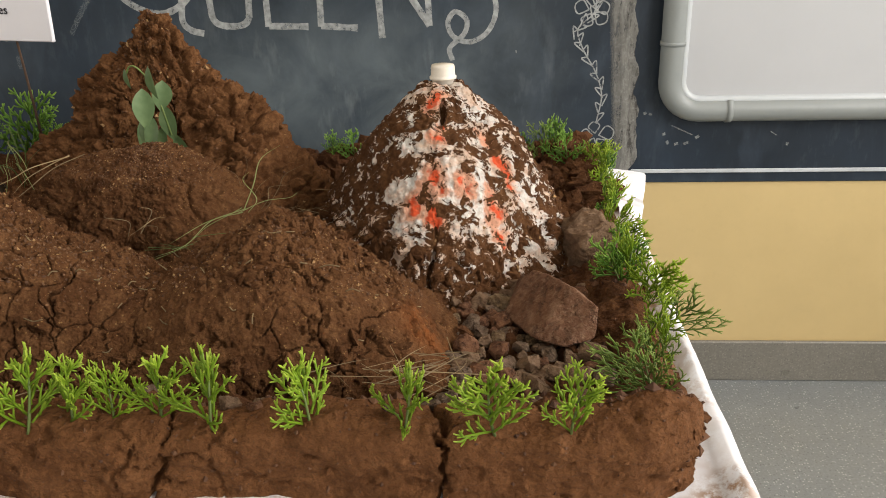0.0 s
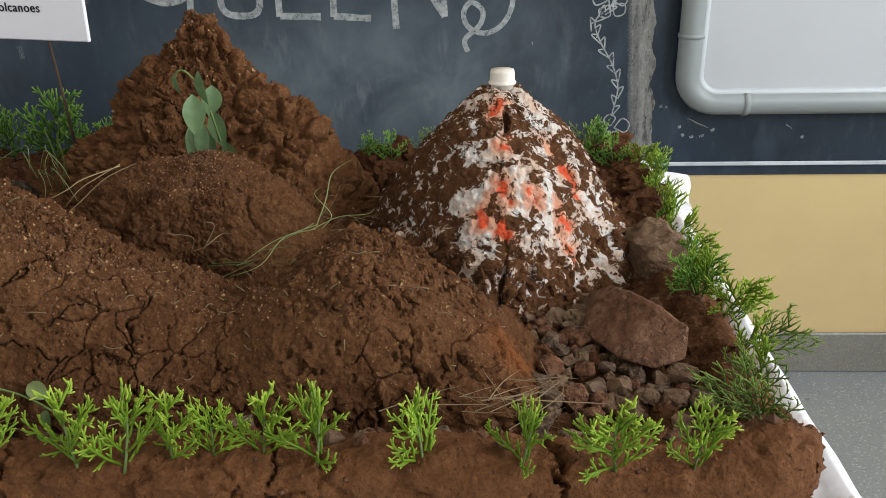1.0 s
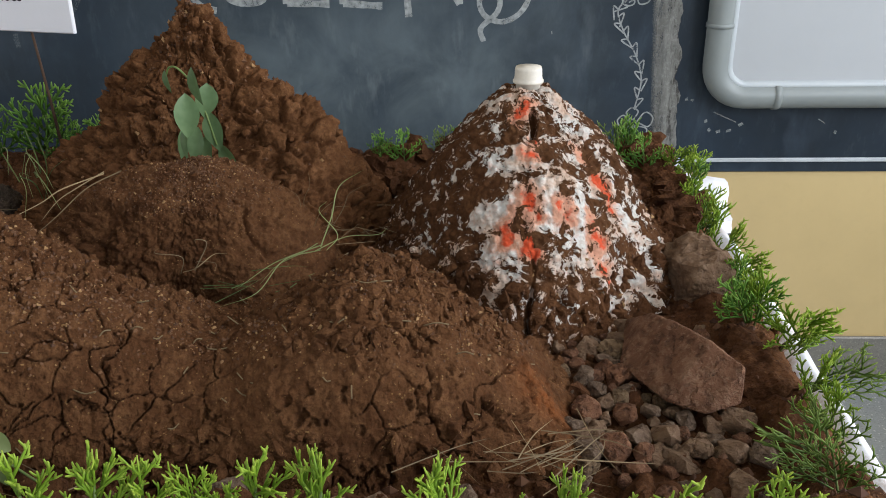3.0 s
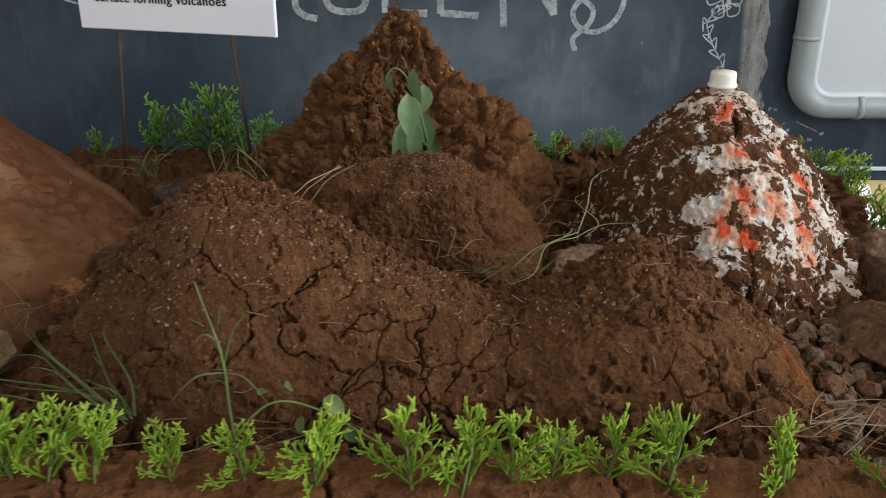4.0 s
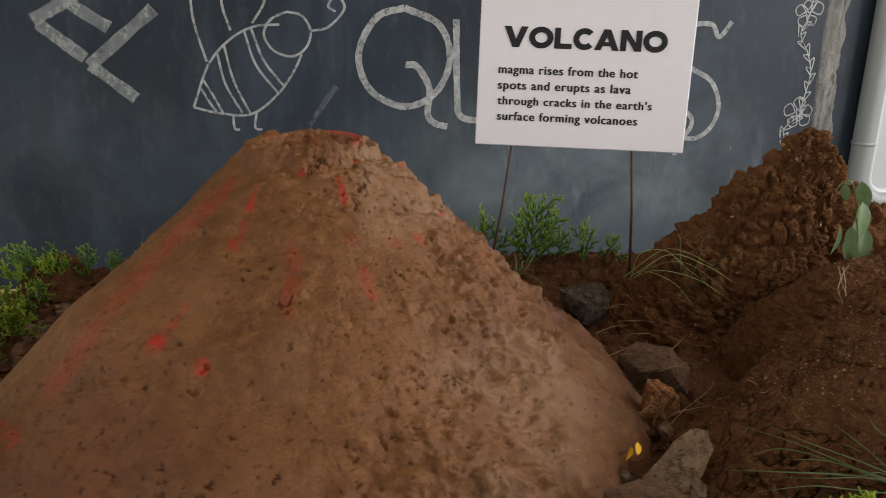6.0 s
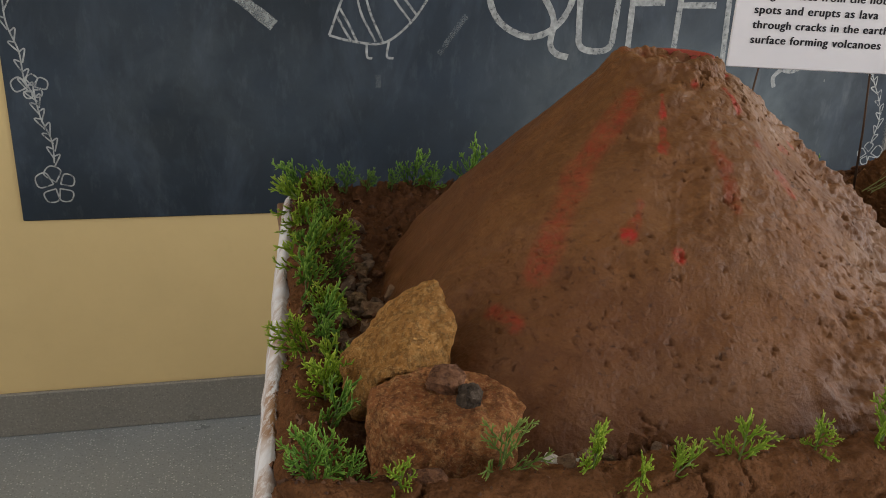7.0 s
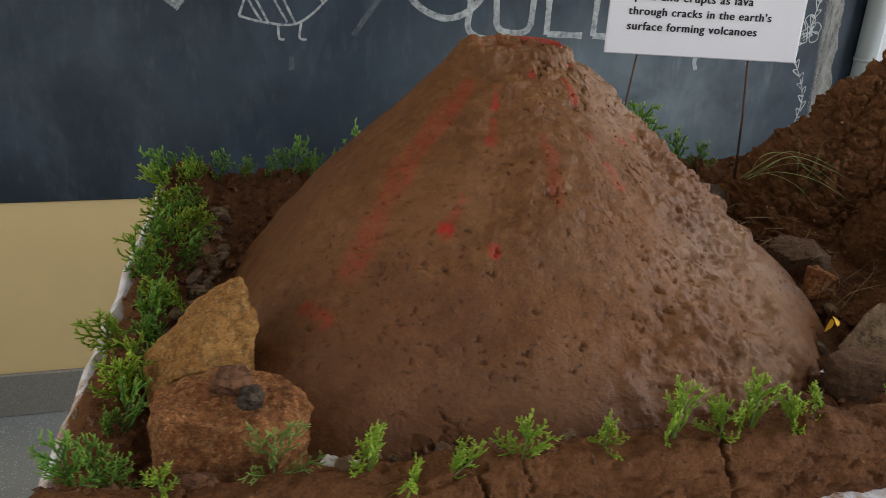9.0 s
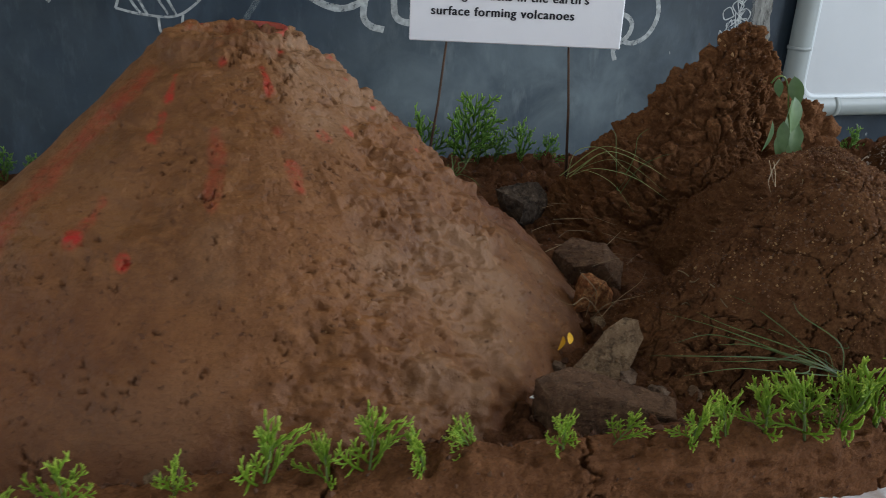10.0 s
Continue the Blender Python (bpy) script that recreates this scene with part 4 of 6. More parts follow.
for i in range(40):
    for k in range(4):
        F.append([i * 5 + k, i * 5 + k + 1, ((i + 1) % 40) * 5 + k + 1, ((i + 1) % 40) * 5 + k])
thing("crater_cup", mesh_of("crater_cup", V, F, REDPLASTIC), None, "red plastic cup rim sunk in the volcano's crater", "cup")

# the clodded mountain
P, S, A = polar(0.14, 1.485, (0.29, 0.225, 0.17, 0.2, 0.25, 0.23, 0.2, 0.25), (0, 0.05, 0.12, 0.2, 0.31, 0.41, 0.57, 0.66, 0.8, 1.0), (1.22, 1.212, 1.193, 1.166, 1.136, 1.104, 1.052, 1.026, 0.98, 0.92), 270, 500)
P[..., 2] += 0.042 * np.exp(-((P[..., 0] - 0.285) ** 2 + (P[..., 1] - 1.475) ** 2) / 0.0016)
q = P.reshape(-1, 3)
wq = q + 0.011 * np.stack([fbm(q, 36, 4, s, 0.58) for s in (21, 22, 23)], 1)
f1, f2, who = worley(wq, 36, 5)
g1, g2, gwho = worley(wq, 75, 6)
h1, h2, hwho = worley(wq, 150, 7)
blocky = smooth(-0.3, 0.4, vnoise(q, 10, 61))
d = 0.012 * fbm(q, 10, 3, 3) + 0.011 * smooth(0, 0.28, f2 - f1) * (0.3 + who) + 0.008 * (0.5 - f1) * (0.4 + who) - 0.007
d += (0.4 + 0.6 * blocky) * (0.005 * smooth(0, 0.3, g2 - g1) * (0.2 + gwho) + 0.003 * (0.5 - g1) - 0.002) + 0.0022 * smooth(0, 0.4, h2 - h1) * hwho + 0.0016 * fbm(q, 190, 3, 8, 0.6)
d -= 0.055 * np.exp(-((q[:, 0] - 0.19) ** 2 + (q[:, 1] - 1.395) ** 2) / 0.002)
d *= smooth(0.0, 0.08, S.reshape(-1)) * 0.8 + 0.2
mountain, me, MTN_PTS, MTN_N = finish("soil_mountain", P, d, ROUGH_SOIL, "tall pointed mountain of rough red-brown soil clods", "soil mountain")

# the rounded dome
P, S, A = polar(0.185, 1.325, (0.225, 0.135, 0.1, 0.125, 0.152, 0.13, 0.12, 0.14), (0, 0.15, 0.3, 0.5, 0.7, 0.85, 0.95, 1.0), (1.087, 1.083, 1.073, 1.052, 1.022, 0.99, 0.958, 0.92), 170, 360)
q = P.reshape(-1, 3)
wq = q + 0.006 * np.stack([fbm(q, 40, 3, s, 0.6) for s in (51, 52, 53)], 1)
f1, f2, who = worley(wq, 55, 15)
g1, g2, gwho = worley(wq, 150, 16)
face = smooth(1.075, 1.03, q[:, 2])
d = 0.005 * fbm(q, 12, 4, 13) + (0.5 + 0.8 * face) * (0.004 * smooth(0, 0.3, f2 - f1) * who + 0.0028 * smooth(0, 0.3, g2 - g1) * gwho) + 0.0014 * fbm(q, 200, 3, 14)
d -= 0.006 * smooth(0.05, 0.0, np.abs(vnoise(wq, 16, 19))) * smooth(-0.1, 0.3, vnoise(q, 9, 20)) * face
d += 0.004 * np.exp(-((q[:, 2] - 1.05 - 0.006 * vnoise(q, 25, 21)) / 0.006) ** 2) * (q[:, 1] < 1.32)
dome, me, DOME_PTS, DOME_N = finish("soil_mound", P, d, DRY, "rounded mound of crumbly red-brown soil", "soil mound")

# the long front ridge with two humps
xs = np.linspace(-0.185, 0.55, 760)
vs = np.concatenate([np.linspace(-1, 0, 210), np.linspace(0, 1, 60)[1:]])
KX = (-0.185, -0.155, -0.11, -0.055, 0.015, 0.06, 0.1, 0.17, 0.264, 0.33, 0.381, 0.42, 0.454, 0.5, 0.53, 0.55)
KZ = (0.94, 0.965, 1.01, 1.07, 1.126, 1.118, 1.098, 1.06, 1.014, 1.042, 1.064, 1.052, 1.03, 0.995, 0.962, 0.935)
crest = np.interp(xs, KX, KZ)
crest = np.convolve(np.pad(crest, 18, "edge"), np.ones(37) / 37, "valid")
yc = 1.115 - 0.01 * np.sin(xs * 9)
hump = np.clip((crest - 0.935) / 0.15, 0.05, 1.4)
front, rear = 0.075 + 0.06 * hump ** 0.5, 0.075 + 0.05 * hump
X, Vv = np.meshgrid(xs, vs, indexing="ij")
Y = yc[:, None] + np.where(Vv < 0, front[:, None], rear[:, None]) * Vv
pr = np.where(Vv < 0, (1 - np.abs(Vv) ** 2.3) ** 0.85, (1 - np.abs(Vv) ** 1.7))
Z = 0.935 + (crest - 0.935)[:, None] * pr
P = np.stack([X, Y, Z], -1)
q = P.reshape(-1, 3)
wq = q + 0.01 * np.stack([vnoise(q, 30, s) for s in (31, 32, 33)], 1)
f1, f2, who = worley(wq, 24, 25)
g1, g2, gwho = worley(wq, 62, 26)
h1, h2, hwho = worley(wq, 150, 27)
w1, w2, _ = worley(q + 0.012 * np.stack([fbm(q, 30, 3, s, 0.45) for s in (44, 45, 46)], 1), 30, 48)
c1, c2, cw = worley(q + 0.017 * np.stack([fbm(q, 22, 4, s, 0.48) for s in (34, 35, 36)], 1), 11, 28)
lines2 = smooth(0.034, 0.006, w2 - w1) * smooth(0.0, 0.3, vnoise(q, 12, 39))
lines = smooth(0.013 + 0.009 * vnoise(q, 30, 40), 0.001, c2 - c1) * smooth(-0.5, -0.1, vnoise(q, 10, 29))
crumbly = smooth(0.0, 0.8, vnoise(q, 8, 28) + (q[:, 2] - 1.05) * 12 + (q[:, 1] - 1.1) * 14 + 0.9 * smooth(0.4, 0.5, q[:, 0]))
packed = 1 - crumbly
d = 0.007 * fbm(q, 9, 3, 23) - 0.009 * lines - 0.005 * lines2 + 0.004 * (cw - 0.5) * smooth(0, 0.12, c2 - c1)
d += crumbly * (0.006 * smooth(0, 0.3, g2 - g1) * (0.2 + gwho) + 0.0035 * smooth(0, 0.3, h2 - h1) * hwho - 0.003)
d += packed * (0.0026 * (gwho - 0.5) * smooth(0, 0.2, g2 - g1) * smooth(0.0, 0.4, vnoise(q, 14, 65)) - 0.004 * smooth(0.62, 0.8, fbm(q, 75, 3, 66, 0.6))) + 0.0012 * fbm(q, 60, 3, 64) + 0.0011 * fbm(q, 190, 3, 24, 0.6)
d -= 0.009 * smooth(0.3, 0.08, h1) * (hwho > 0.975)
d += 0.012 * smooth(0, 0.3, f2 - f1) * np.exp(-((q[:, 0] - 0.40) ** 2 + (q[:, 1] - 1.15) ** 2) / 0.002)
ridge, me, RIDGE_PTS, RIDGE_N = finish("soil_ridge", P, d, DRY, "long cracked ridge of red-brown soil with two humps", "soil ridge", False)
float_attr(me, "rust", np.exp(-((q[:, 0] - 0.525) ** 2 + (q[:, 1] - 1.085) ** 2) / 0.0005))

# the cone splashed with white and red paint
P, S, A = polar(0.523, 1.43, (0.172, 0.195, 0.235, 0.2, 0.165, 0.17, 0.18, 0.175), (0, 0.15, 0.17, 0.4, 0.6, 0.8, 0.92, 1.0), (1.131, 1.131, 1.128, 1.092, 1.053, 1.003, 0.965, 0.935), 230, 500)
q = P.reshape(-1, 3)
wq = q + 0.005 * np.stack([vnoise(q, 55, s) for s in (41, 42, 43)], 1)
f1, f2, who = worley(wq, 45, 35)
g1, g2, gwho = worley(wq, 110, 36)
low = smooth(1.03, 0.98, q[:, 2])
relief = 0.010 * (0.5 - f1) * (0.3 + who) * (0.4 + 0.9 * low) + 0.0055 * (0.5 - g1) * (0.4 + gwho)
d = 0.007 * fbm(q, 11, 3, 33) + relief + 0.0009 * fbm(q, 220, 2, 34)
crackx = np.abs(q[:, 0] - 0.522 - 0.012 * vnoise(q, 22, 37))
d -= 0.012 * smooth(0.004, 0.0012, crackx) * (q[:, 1] < 1.4) * smooth(0.05, 0.3, vnoise(q, 22, 38))
cone, me, CONE_PTS, CONE_N = finish("painted_cone", P, d, LAVA, "soil volcano cone splashed with white and red paint", "volcano model")
x, y = q[:, 0], q[:, 1]
# where paint was poured: (plan points), half width, amount
POURED = [
    ([(0.499, 1.425), (0.486, 1.427), (0.477, 1.423)], 0.0078, 0.62), ([(0.516, 1.407), (0.504, 1.397)], 0.0094, 0.7), ([(0.541, 1.417), (0.552, 1.404), (0.567, 1.391)], 0.0109, 0.75), ([(0.519, 1.39), (0.512, 1.371)], 0.0094, 0.75),
    ([(0.552, 1.391), (0.566, 1.363), (0.572, 1.336), (0.589, 1.319), (0.606, 1.312)], 0.021, 0.52), ([(0.582, 1.383), (0.599, 1.362), (0.609, 1.339)], 0.0078, 0.6), ([(0.523, 1.347)], 0.0047, 0.7)]
MIDDLE = [
    ([(0.485, 1.331), (0.502, 1.326), (0.517, 1.328), (0.53, 1.32)], 0.0109, 0.75), ([(0.513, 1.32), (0.533, 1.315)], 0.0078, 0.65), ([(0.553, 1.31), (0.565, 1.31)], 0.0172, 0.5), ([(0.465, 1.294), (0.482, 1.289), (0.502, 1.286)], 0.0086, 0.8),
    ([(0.504, 1.294), (0.518, 1.287), (0.529, 1.277)], 0.0101, 0.8), ([(0.539, 1.301), (0.543, 1.285), (0.561, 1.287), (0.575, 1.289)], 0.0125, 0.82), ([(0.565, 1.273), (0.583, 1.284), (0.592, 1.278)], 0.0125, 0.7)]
LOWER = [
    ([(0.49, 1.269), (0.482, 1.263), (0.501, 1.255)], 0.0094, 0.8), ([(0.506, 1.256), (0.525, 1.251)], 0.0055, 0.75), ([(0.485, 1.252), (0.495, 1.238), (0.509, 1.237), (0.509, 1.246)], 0.0039, 0.65), ([(0.545, 1.247), (0.561, 1.248), (0.567, 1.243)], 0.007, 0.65),
    ([(0.567, 1.258), (0.585, 1.263)], 0.007, 0.7), ([(0.613, 1.32), (0.626, 1.321)], 0.0109, 0.7), ([(0.638, 1.325), (0.644, 1.315), (0.65, 1.307)], 0.007, 0.7), ([(0.603, 1.273), (0.612, 1.267), (0.62, 1.265)], 0.0109, 0.72), ([(0.593, 1.253)], 0.0055, 0.8)]
FOOT = [([(0.621, 1.276), (0.648, 1.284), (0.657, 1.286)], 0.0055, 0.7), ([(0.607, 1.247)], 0.0078, 0.65), ([(0.468, 1.236), (0.477, 1.227)], 0.007, 0.75)]
REDS = [([(0.519, 1.383), (0.512, 1.371)], 0.0062), ([(0.527, 1.343)], 0.0031), ([(0.523, 1.329)], 0.0062), ([(0.518, 1.287)], 0.0078), ([(0.529, 1.279)], 0.0039), ([(0.555, 1.289)], 0.0062), ([(0.586, 1.288), (0.592, 1.28)], 0.0062),
        ([(0.496, 1.265)], 0.0062), ([(0.518, 1.257), (0.525, 1.253)], 0.0055), ([(0.594, 1.263)], 0.0039), ([(0.59, 1.334), (0.602, 1.329)], 0.0047), ([(0.58, 1.354)], 0.0047), ([(0.61, 1.318)], 0.0039)]
wob = 0.003 * vnoise(q, 90, 83)
front_side = smooth(0.45, -0.3, np.sin(A.reshape(-1)) - 0.3 * np.cos(A.reshape(-1)))
flecked = front_side * smooth(0.92, 0.7, S.reshape(-1))
paint = -0.4 + flecked * (0.66 + 0.2 * smooth(0.45, 0.22, S.reshape(-1)) + 0.1 * smooth(0.53, 0.58, x))
for pts, w, amount in POURED + MIDDLE + LOWER + FOOT:
    paint = np.maximum(paint, amount - 0.55 * smooth(w * 0.3, w * 1.8, seg_dist(x, y, pts) + wob))
redp = np.zeros(len(q))
for pts, w in REDS:
    redp = np.maximum(redp, smooth(w * 3.0, w * 0.0, seg_dist(x, y, pts) + 2 * wob))
float_attr(me, "paint", paint)
float_attr(me, "red_paint", redp)

# bottle neck and cap in the cone's top
bm = bmesh.new()
rings = [(0.0135, 1.118), (0.0135, 1.1345), (0.0165, 1.135), (0.0168, 1.1375), (0.0155, 1.1385), (0.0152, 1.1405), (0.0148, 1.142), (0.0146, 1.149), (0.0138, 1.152), (0.0, 1.1525)]
V, F = [], []
K = 48
for i, (r, zz) in enumerate(rings):
    for k in range(K):
        a = 2 * math.pi * k / K
        rr = r * (1 + (0.012 if k % 2 and 5 < i < 8 else 0))
        V.append((0.524 + rr * math.cos(a), 1.43 + rr * math.sin(a), zz))
for i in range(len(rings) - 1):
    for k in range(K):
        F.append([i * K + k, i * K + (k + 1) % K, (i + 1) * K + (k + 1) % K, (i + 1) * K + k])
bm.free()
thing("bottle_cap", mesh_of("bottle_cap", V, F, CAPWHITE), None, "dusty off-white plastic screw cap in the cone's top", "bottle cap")

# ---- stones ----


CRISP = (STONE_ROCK, STONE_TAN, STONE_MAROON)


def rock_mesh(name, seed, size, mat, cuts=13, sub=2, rough=0.05, corners=None):
    """An angular stone: the hull of a few corners, its edges worn and its faces uneven. size: half extents."""
    r = random.Random(seed)
    bm = bmesh.new()
    if corners is None:
        corners = []
        for k in range(cuts):
            v = Vector((r.gauss(0, 1), r.gauss(0, 1), r.gauss(0, 1))).normalized() * r.uniform(0.8, 1.0)
            corners.append(Vector([math.copysign(abs(c) ** 0.75, c) for c in v]))
    for c in corners:
        bm.verts.new(c)
    hull = bmesh.ops.convex_hull(bm, input=list(bm.verts))
    bmesh.ops.delete(bm, geom=list({v for v in hull["geom_interior"] + hull["geom_unused"] if isinstance(v, bmesh.types.BMVert)}), context="VERTS")
    span = [max(v.co[a] for v in bm.verts) - min(v.co[a] for v in bm.verts) for a in range(3)]
    mean = [(max(v.co[a] for v in bm.verts) + min(v.co[a] for v in bm.verts)) / 2 for a in range(3)]
    for v in bm.verts:
        v.co = Vector([(v.co[a] - mean[a]) / span[a] * 2 * size[a] for a in range(3)])
    big = max(size)
    bmesh.ops.bevel(bm, geom=list(bm.edges), offset=big * (0.015 if mat in CRISP else 0.04 if sub > 2 else 0.13), segments=2, affect="EDGES", profile=0.6, clamp_overlap=True)
    bmesh.ops.triangulate(bm, faces=list(bm.faces))
    for _ in range(sub):
        long_ = [e for e in bm.edges if e.calc_length() > big * (0.22 if sub < 3 else 0.1 if sub < 4 else 0.06)]
        if not long_:
            break
        bmesh.ops.subdivide_edges(bm, edges=long_, cuts=1 if sub < 3 else 2)
        bmesh.ops.triangulate(bm, faces=list(bm.faces))
    bm.normal_update()
    co = np.array([v.co[:] for v in bm.verts]) / big
    nr = np.array([v.normal[:] for v in bm.verts])
    f1, f2, who = worley(co + seed, 2.6, seed)
    d = rough * (fbm(co + seed * 3.7, 1.7, 4, seed, 0.55) + 0.5 * (who - 0.5) * smooth(0, 0.25, f2 - f1) + (0.4 if sub > 2 else 0.2) * fbm(co + seed, 7.0, 3, seed + 2, 0.6)) * big
    for v, c0 in zip(bm.verts, co * big + nr * d[:, None]):
        v.co = c0
    me = bpy.data.meshes.new(name)
    bm.to_mesh(me)
    bm.free()
    me.polygons.foreach_set("use_smooth", [True] * len(me.polygons))
    me.materials.append(mat)
    return me


def stone(name, seed, at, size, mat, label, turn=(0, 0, 0), group="", cuts=13, sub=4, corners=None):
    ob = new(name, rock_mesh(name, seed, size, mat, cuts, sub, 0.06 if mat in (STONE_OCHRE, STONE_RUST) else 0.022 if mat in CRISP else 0.04 if mat == STONE_RED else 0.07, corners))
    ob.matrix_world = pose(*at, *turn)
    return tagged(ob, label, "stone", group)


def hull_stone(name, seed, corners, mat, label):
    """A stone whose corners stand at these places."""
    lo, hi = [min(c[a] for c in corners) for a in range(3)], [max(c[a] for c in corners) for a in range(3)]
    return stone(name, seed, [(l + h) / 2 for l, h in zip(lo, hi)], [(h - l) / 2 for l, h in zip(lo, hi)], mat, label, corners=[Vector(c) for c in corners])


hull_stone("rock", 3, [(0.612, 1.237, 0.948), (0.653, 1.215, 0.956), (0.676, 1.165, 0.964), (0.684, 1.1, 0.982), (0.68, 1.088, 0.957), (0.652, 1.083, 0.95), (0.625, 1.1, 0.95), (0.596, 1.165, 0.944), (0.628, 1.2, 0.978), (0.662, 1.13, 0.99), (0.61, 1.2, 0.93), (0.66, 1.15, 0.93)],
           STONE_ROCK, "flat angular red-brown rock leaning on pebbles")
stone("boulder", 12, (0.7, 1.325, 0.95), (0.034, 0.05, 0.043), STONE_BROWN, "rounded grey-brown boulder beside the painted cone", (0, 0, 20), cuts=46)
hull_stone("rock", 21, [(-0.879, 1.12, 1.06), (-0.888, 1.135, 1.05), (-0.866, 1.082, 1.033), (-0.88, 1.058, 1.006), (-0.968, 1.118, 0.988), (-0.925, 1.14, 1.022), (-0.915, 1.062, 1.02), (-0.942, 1.045, 1.0), (-0.962, 1.08, 0.94), (-0.875, 1.07, 0.94), (-0.9, 1.15, 0.94)],
           STONE_OCHRE, "ochre yellow rock standing on edge")
hull_stone("rock", 33, [(-0.952, 1.028, 1.003), (-0.905, 1.046, 1.01), (-0.857, 1.033, 1.01), (-0.828, 0.99, 1.0), (-0.868, 0.962, 0.998), (-0.945, 0.985, 1.002), (-0.955, 0.968, 0.94), (-0.86, 0.95, 0.94), (-0.838, 0.98, 0.94), (-0.95, 1.03, 0.94), (-0.86, 1.03, 0.94)],
           STONE_RUST, "rusty red-brown block of rock")
stone("stone", 41, (-0.893, 1.012, 1.014), (0.016, 0.014, 0.011), STONE_RED, "small brown stone lying on the rusty rock", sub=3, cuts=26)
stone("stone", 42, (-0.88, 0.992, 1.013), (0.011, 0.01, 0.009), STONE_DARK, "small dark stone lying on the rusty rock", sub=3, cuts=26)
stone("rock", 51, (-0.179, 1.207, 0.958), (0.024, 0.02, 0.022), STONE_RUST, "small orange-brown rock in the valley", (10, 20, 40))
hull_stone("rock", 52, [(-0.19, 1.3, 0.974), (-0.163, 1.312, 0.986), (-0.128, 1.29, 0.984), (-0.112, 1.27, 0.966), (-0.12, 1.252, 0.94), (-0.178, 1.262, 0.968), (-0.145, 1.254, 0.975), (-0.185, 1.272, 0.93), (-0.115, 1.3, 0.93), (-0.19, 1.31, 0.93)],
           STONE_MAROON, "square red-brown rock in the valley")
stone("rock", 53, (-0.16, 1.505, 0.962), (0.044, 0.036, 0.036), STONE_DARK, "dark brown-grey rock at the foot of the mountain", (15, 20, 50), cuts=12)
hull_stone("rock", 54, [(-0.197, 1.09, 0.994), (-0.181, 1.092, 0.988), (-0.174, 1.088, 0.97), (-0.202, 1.061, 0.943), (-0.218, 1.086, 0.982), (-0.25, 1.077, 0.95), (-0.244, 1.066, 0.936), (-0.192, 1.07, 0.955), (-0.215, 1.104, 0.94), (-0.185, 1.106, 0.95), (-0.23, 1.07, 0.928)],
           STONE_TAN, "long pale tan slab of stone leaning in the valley")
hull_stone("rock", 55, [(-0.308, 1.03, 0.972), (-0.273, 1.037, 0.976), (-0.238, 1.015, 0.974), (-0.194, 0.984, 0.968), (-0.198, 0.968, 0.957), (-0.256, 0.99, 0.972), (-0.302, 1.01, 0.965), (-0.292, 0.99, 0.93), (-0.2, 0.962, 0.93), (-0.21, 1.0, 0.93), (-0.31, 1.03, 0.93)],
           STONE_MAROON, "flat dark red-brown stone by the front rim")
stone("rock", 56, (0.36, 1.305, 0.967), (0.046, 0.028, 0.016), STONE_BROWN, "brown stone half buried behind the ridge", (0, 0, 10))
stone("stone", 57, (0.295, 0.965, 0.965), (0.018, 0.014, 0.013), STONE_GREY, "grey stone by the front rim", sub=3)
stone("stone", 58, (-0.813, 0.938, 0.972), (0.02, 0.011, 0.011), STONE_WHITE, "pale quartz pebble by the front rim", (0, 0, -15), sub=3)
stone("clod", 59, (0.705, 1.14, 0.95), (0.03, 0.042, 0.014), BED, "flat clod of dark soil by the tray's edge", (0, 8, 20))
stone("stone", 60, (-0.925, 0.94, 0.972), (0.022, 0.014, 0.012), STONE_RED, "brown stone in front of the rusty rock", sub=3)

PEB = [rock_mesh("pebble", 100 + k, (0.0125, 0.01, 0.0075), m, 24, 1, 0.085) for k, m in enumerate((STONE_GREY, STONE_RED, STONE_BROWN, STONE_TAN, STONE_BROWN, STONE_GREY, STONE_RED))]
rng = random.Random(8)


def scatter_pebbles(count, area, smin, smax, label, group, z0=0.0):
    made = []
    tries = 0
    while len(made) < count and tries < count * 60:
        tries += 1
        x, y = area(rng)
        s = rng.uniform(smin, smax)
        if any(math.hypot(x - a, y - b) < 0.0085 * (s + t) for a, b, t in made):
            continue
        made.append((x, y, s))
        ob = new("pebble", rng.choice(PEB))
        ob.matrix_world = pose(x, y, float(bed_height(np.array(x), np.array(y))) + 0.003 * s + z0, rng.uniform(-30, 30), rng.uniform(-30, 30), rng.uniform(0, 360)) @ Matrix.Scale(s, 4)
        tagged(ob, label, "pebble", group)


scatter_pebbles(88, lambda r: (0.545 + 0.135 * r.random(), 1.045 + 0.19 * r.random()), 0.45, 1.35, "grey-brown pebble in the gravel patch", "gravel patch pebbles", -0.001)
scatter_pebbles(24, lambda r: (0.52 + 0.18 * r.random(), 0.96 + 0.09 * r.random()), 0.4, 1.5, "pebble half sunk in the soil by the gravel patch", "gravel patch pebbles", -0.005)
scatter_pebbles(64, lambda r: (-0.915 + r.gauss(0, 0.018), r.uniform(1.17, 1.62)), 0.5, 1.3, "grey-brown pebble along the volcano's foot", "pebbles beside the volcano")
scatter_pebbles(12, lambda r: (r.uniform(-0.26, -0.12), r.uniform(1.02, 1.35)), 0.6, 1.3, "small stone in the valley", "valley stones")
scatter_pebbles(12, lambda r: (r.uniform(-0.87, -0.62), r.uniform(0.935, 0.955)), 0.4, 0.85, "small stone behind the front rim", "rim stones")
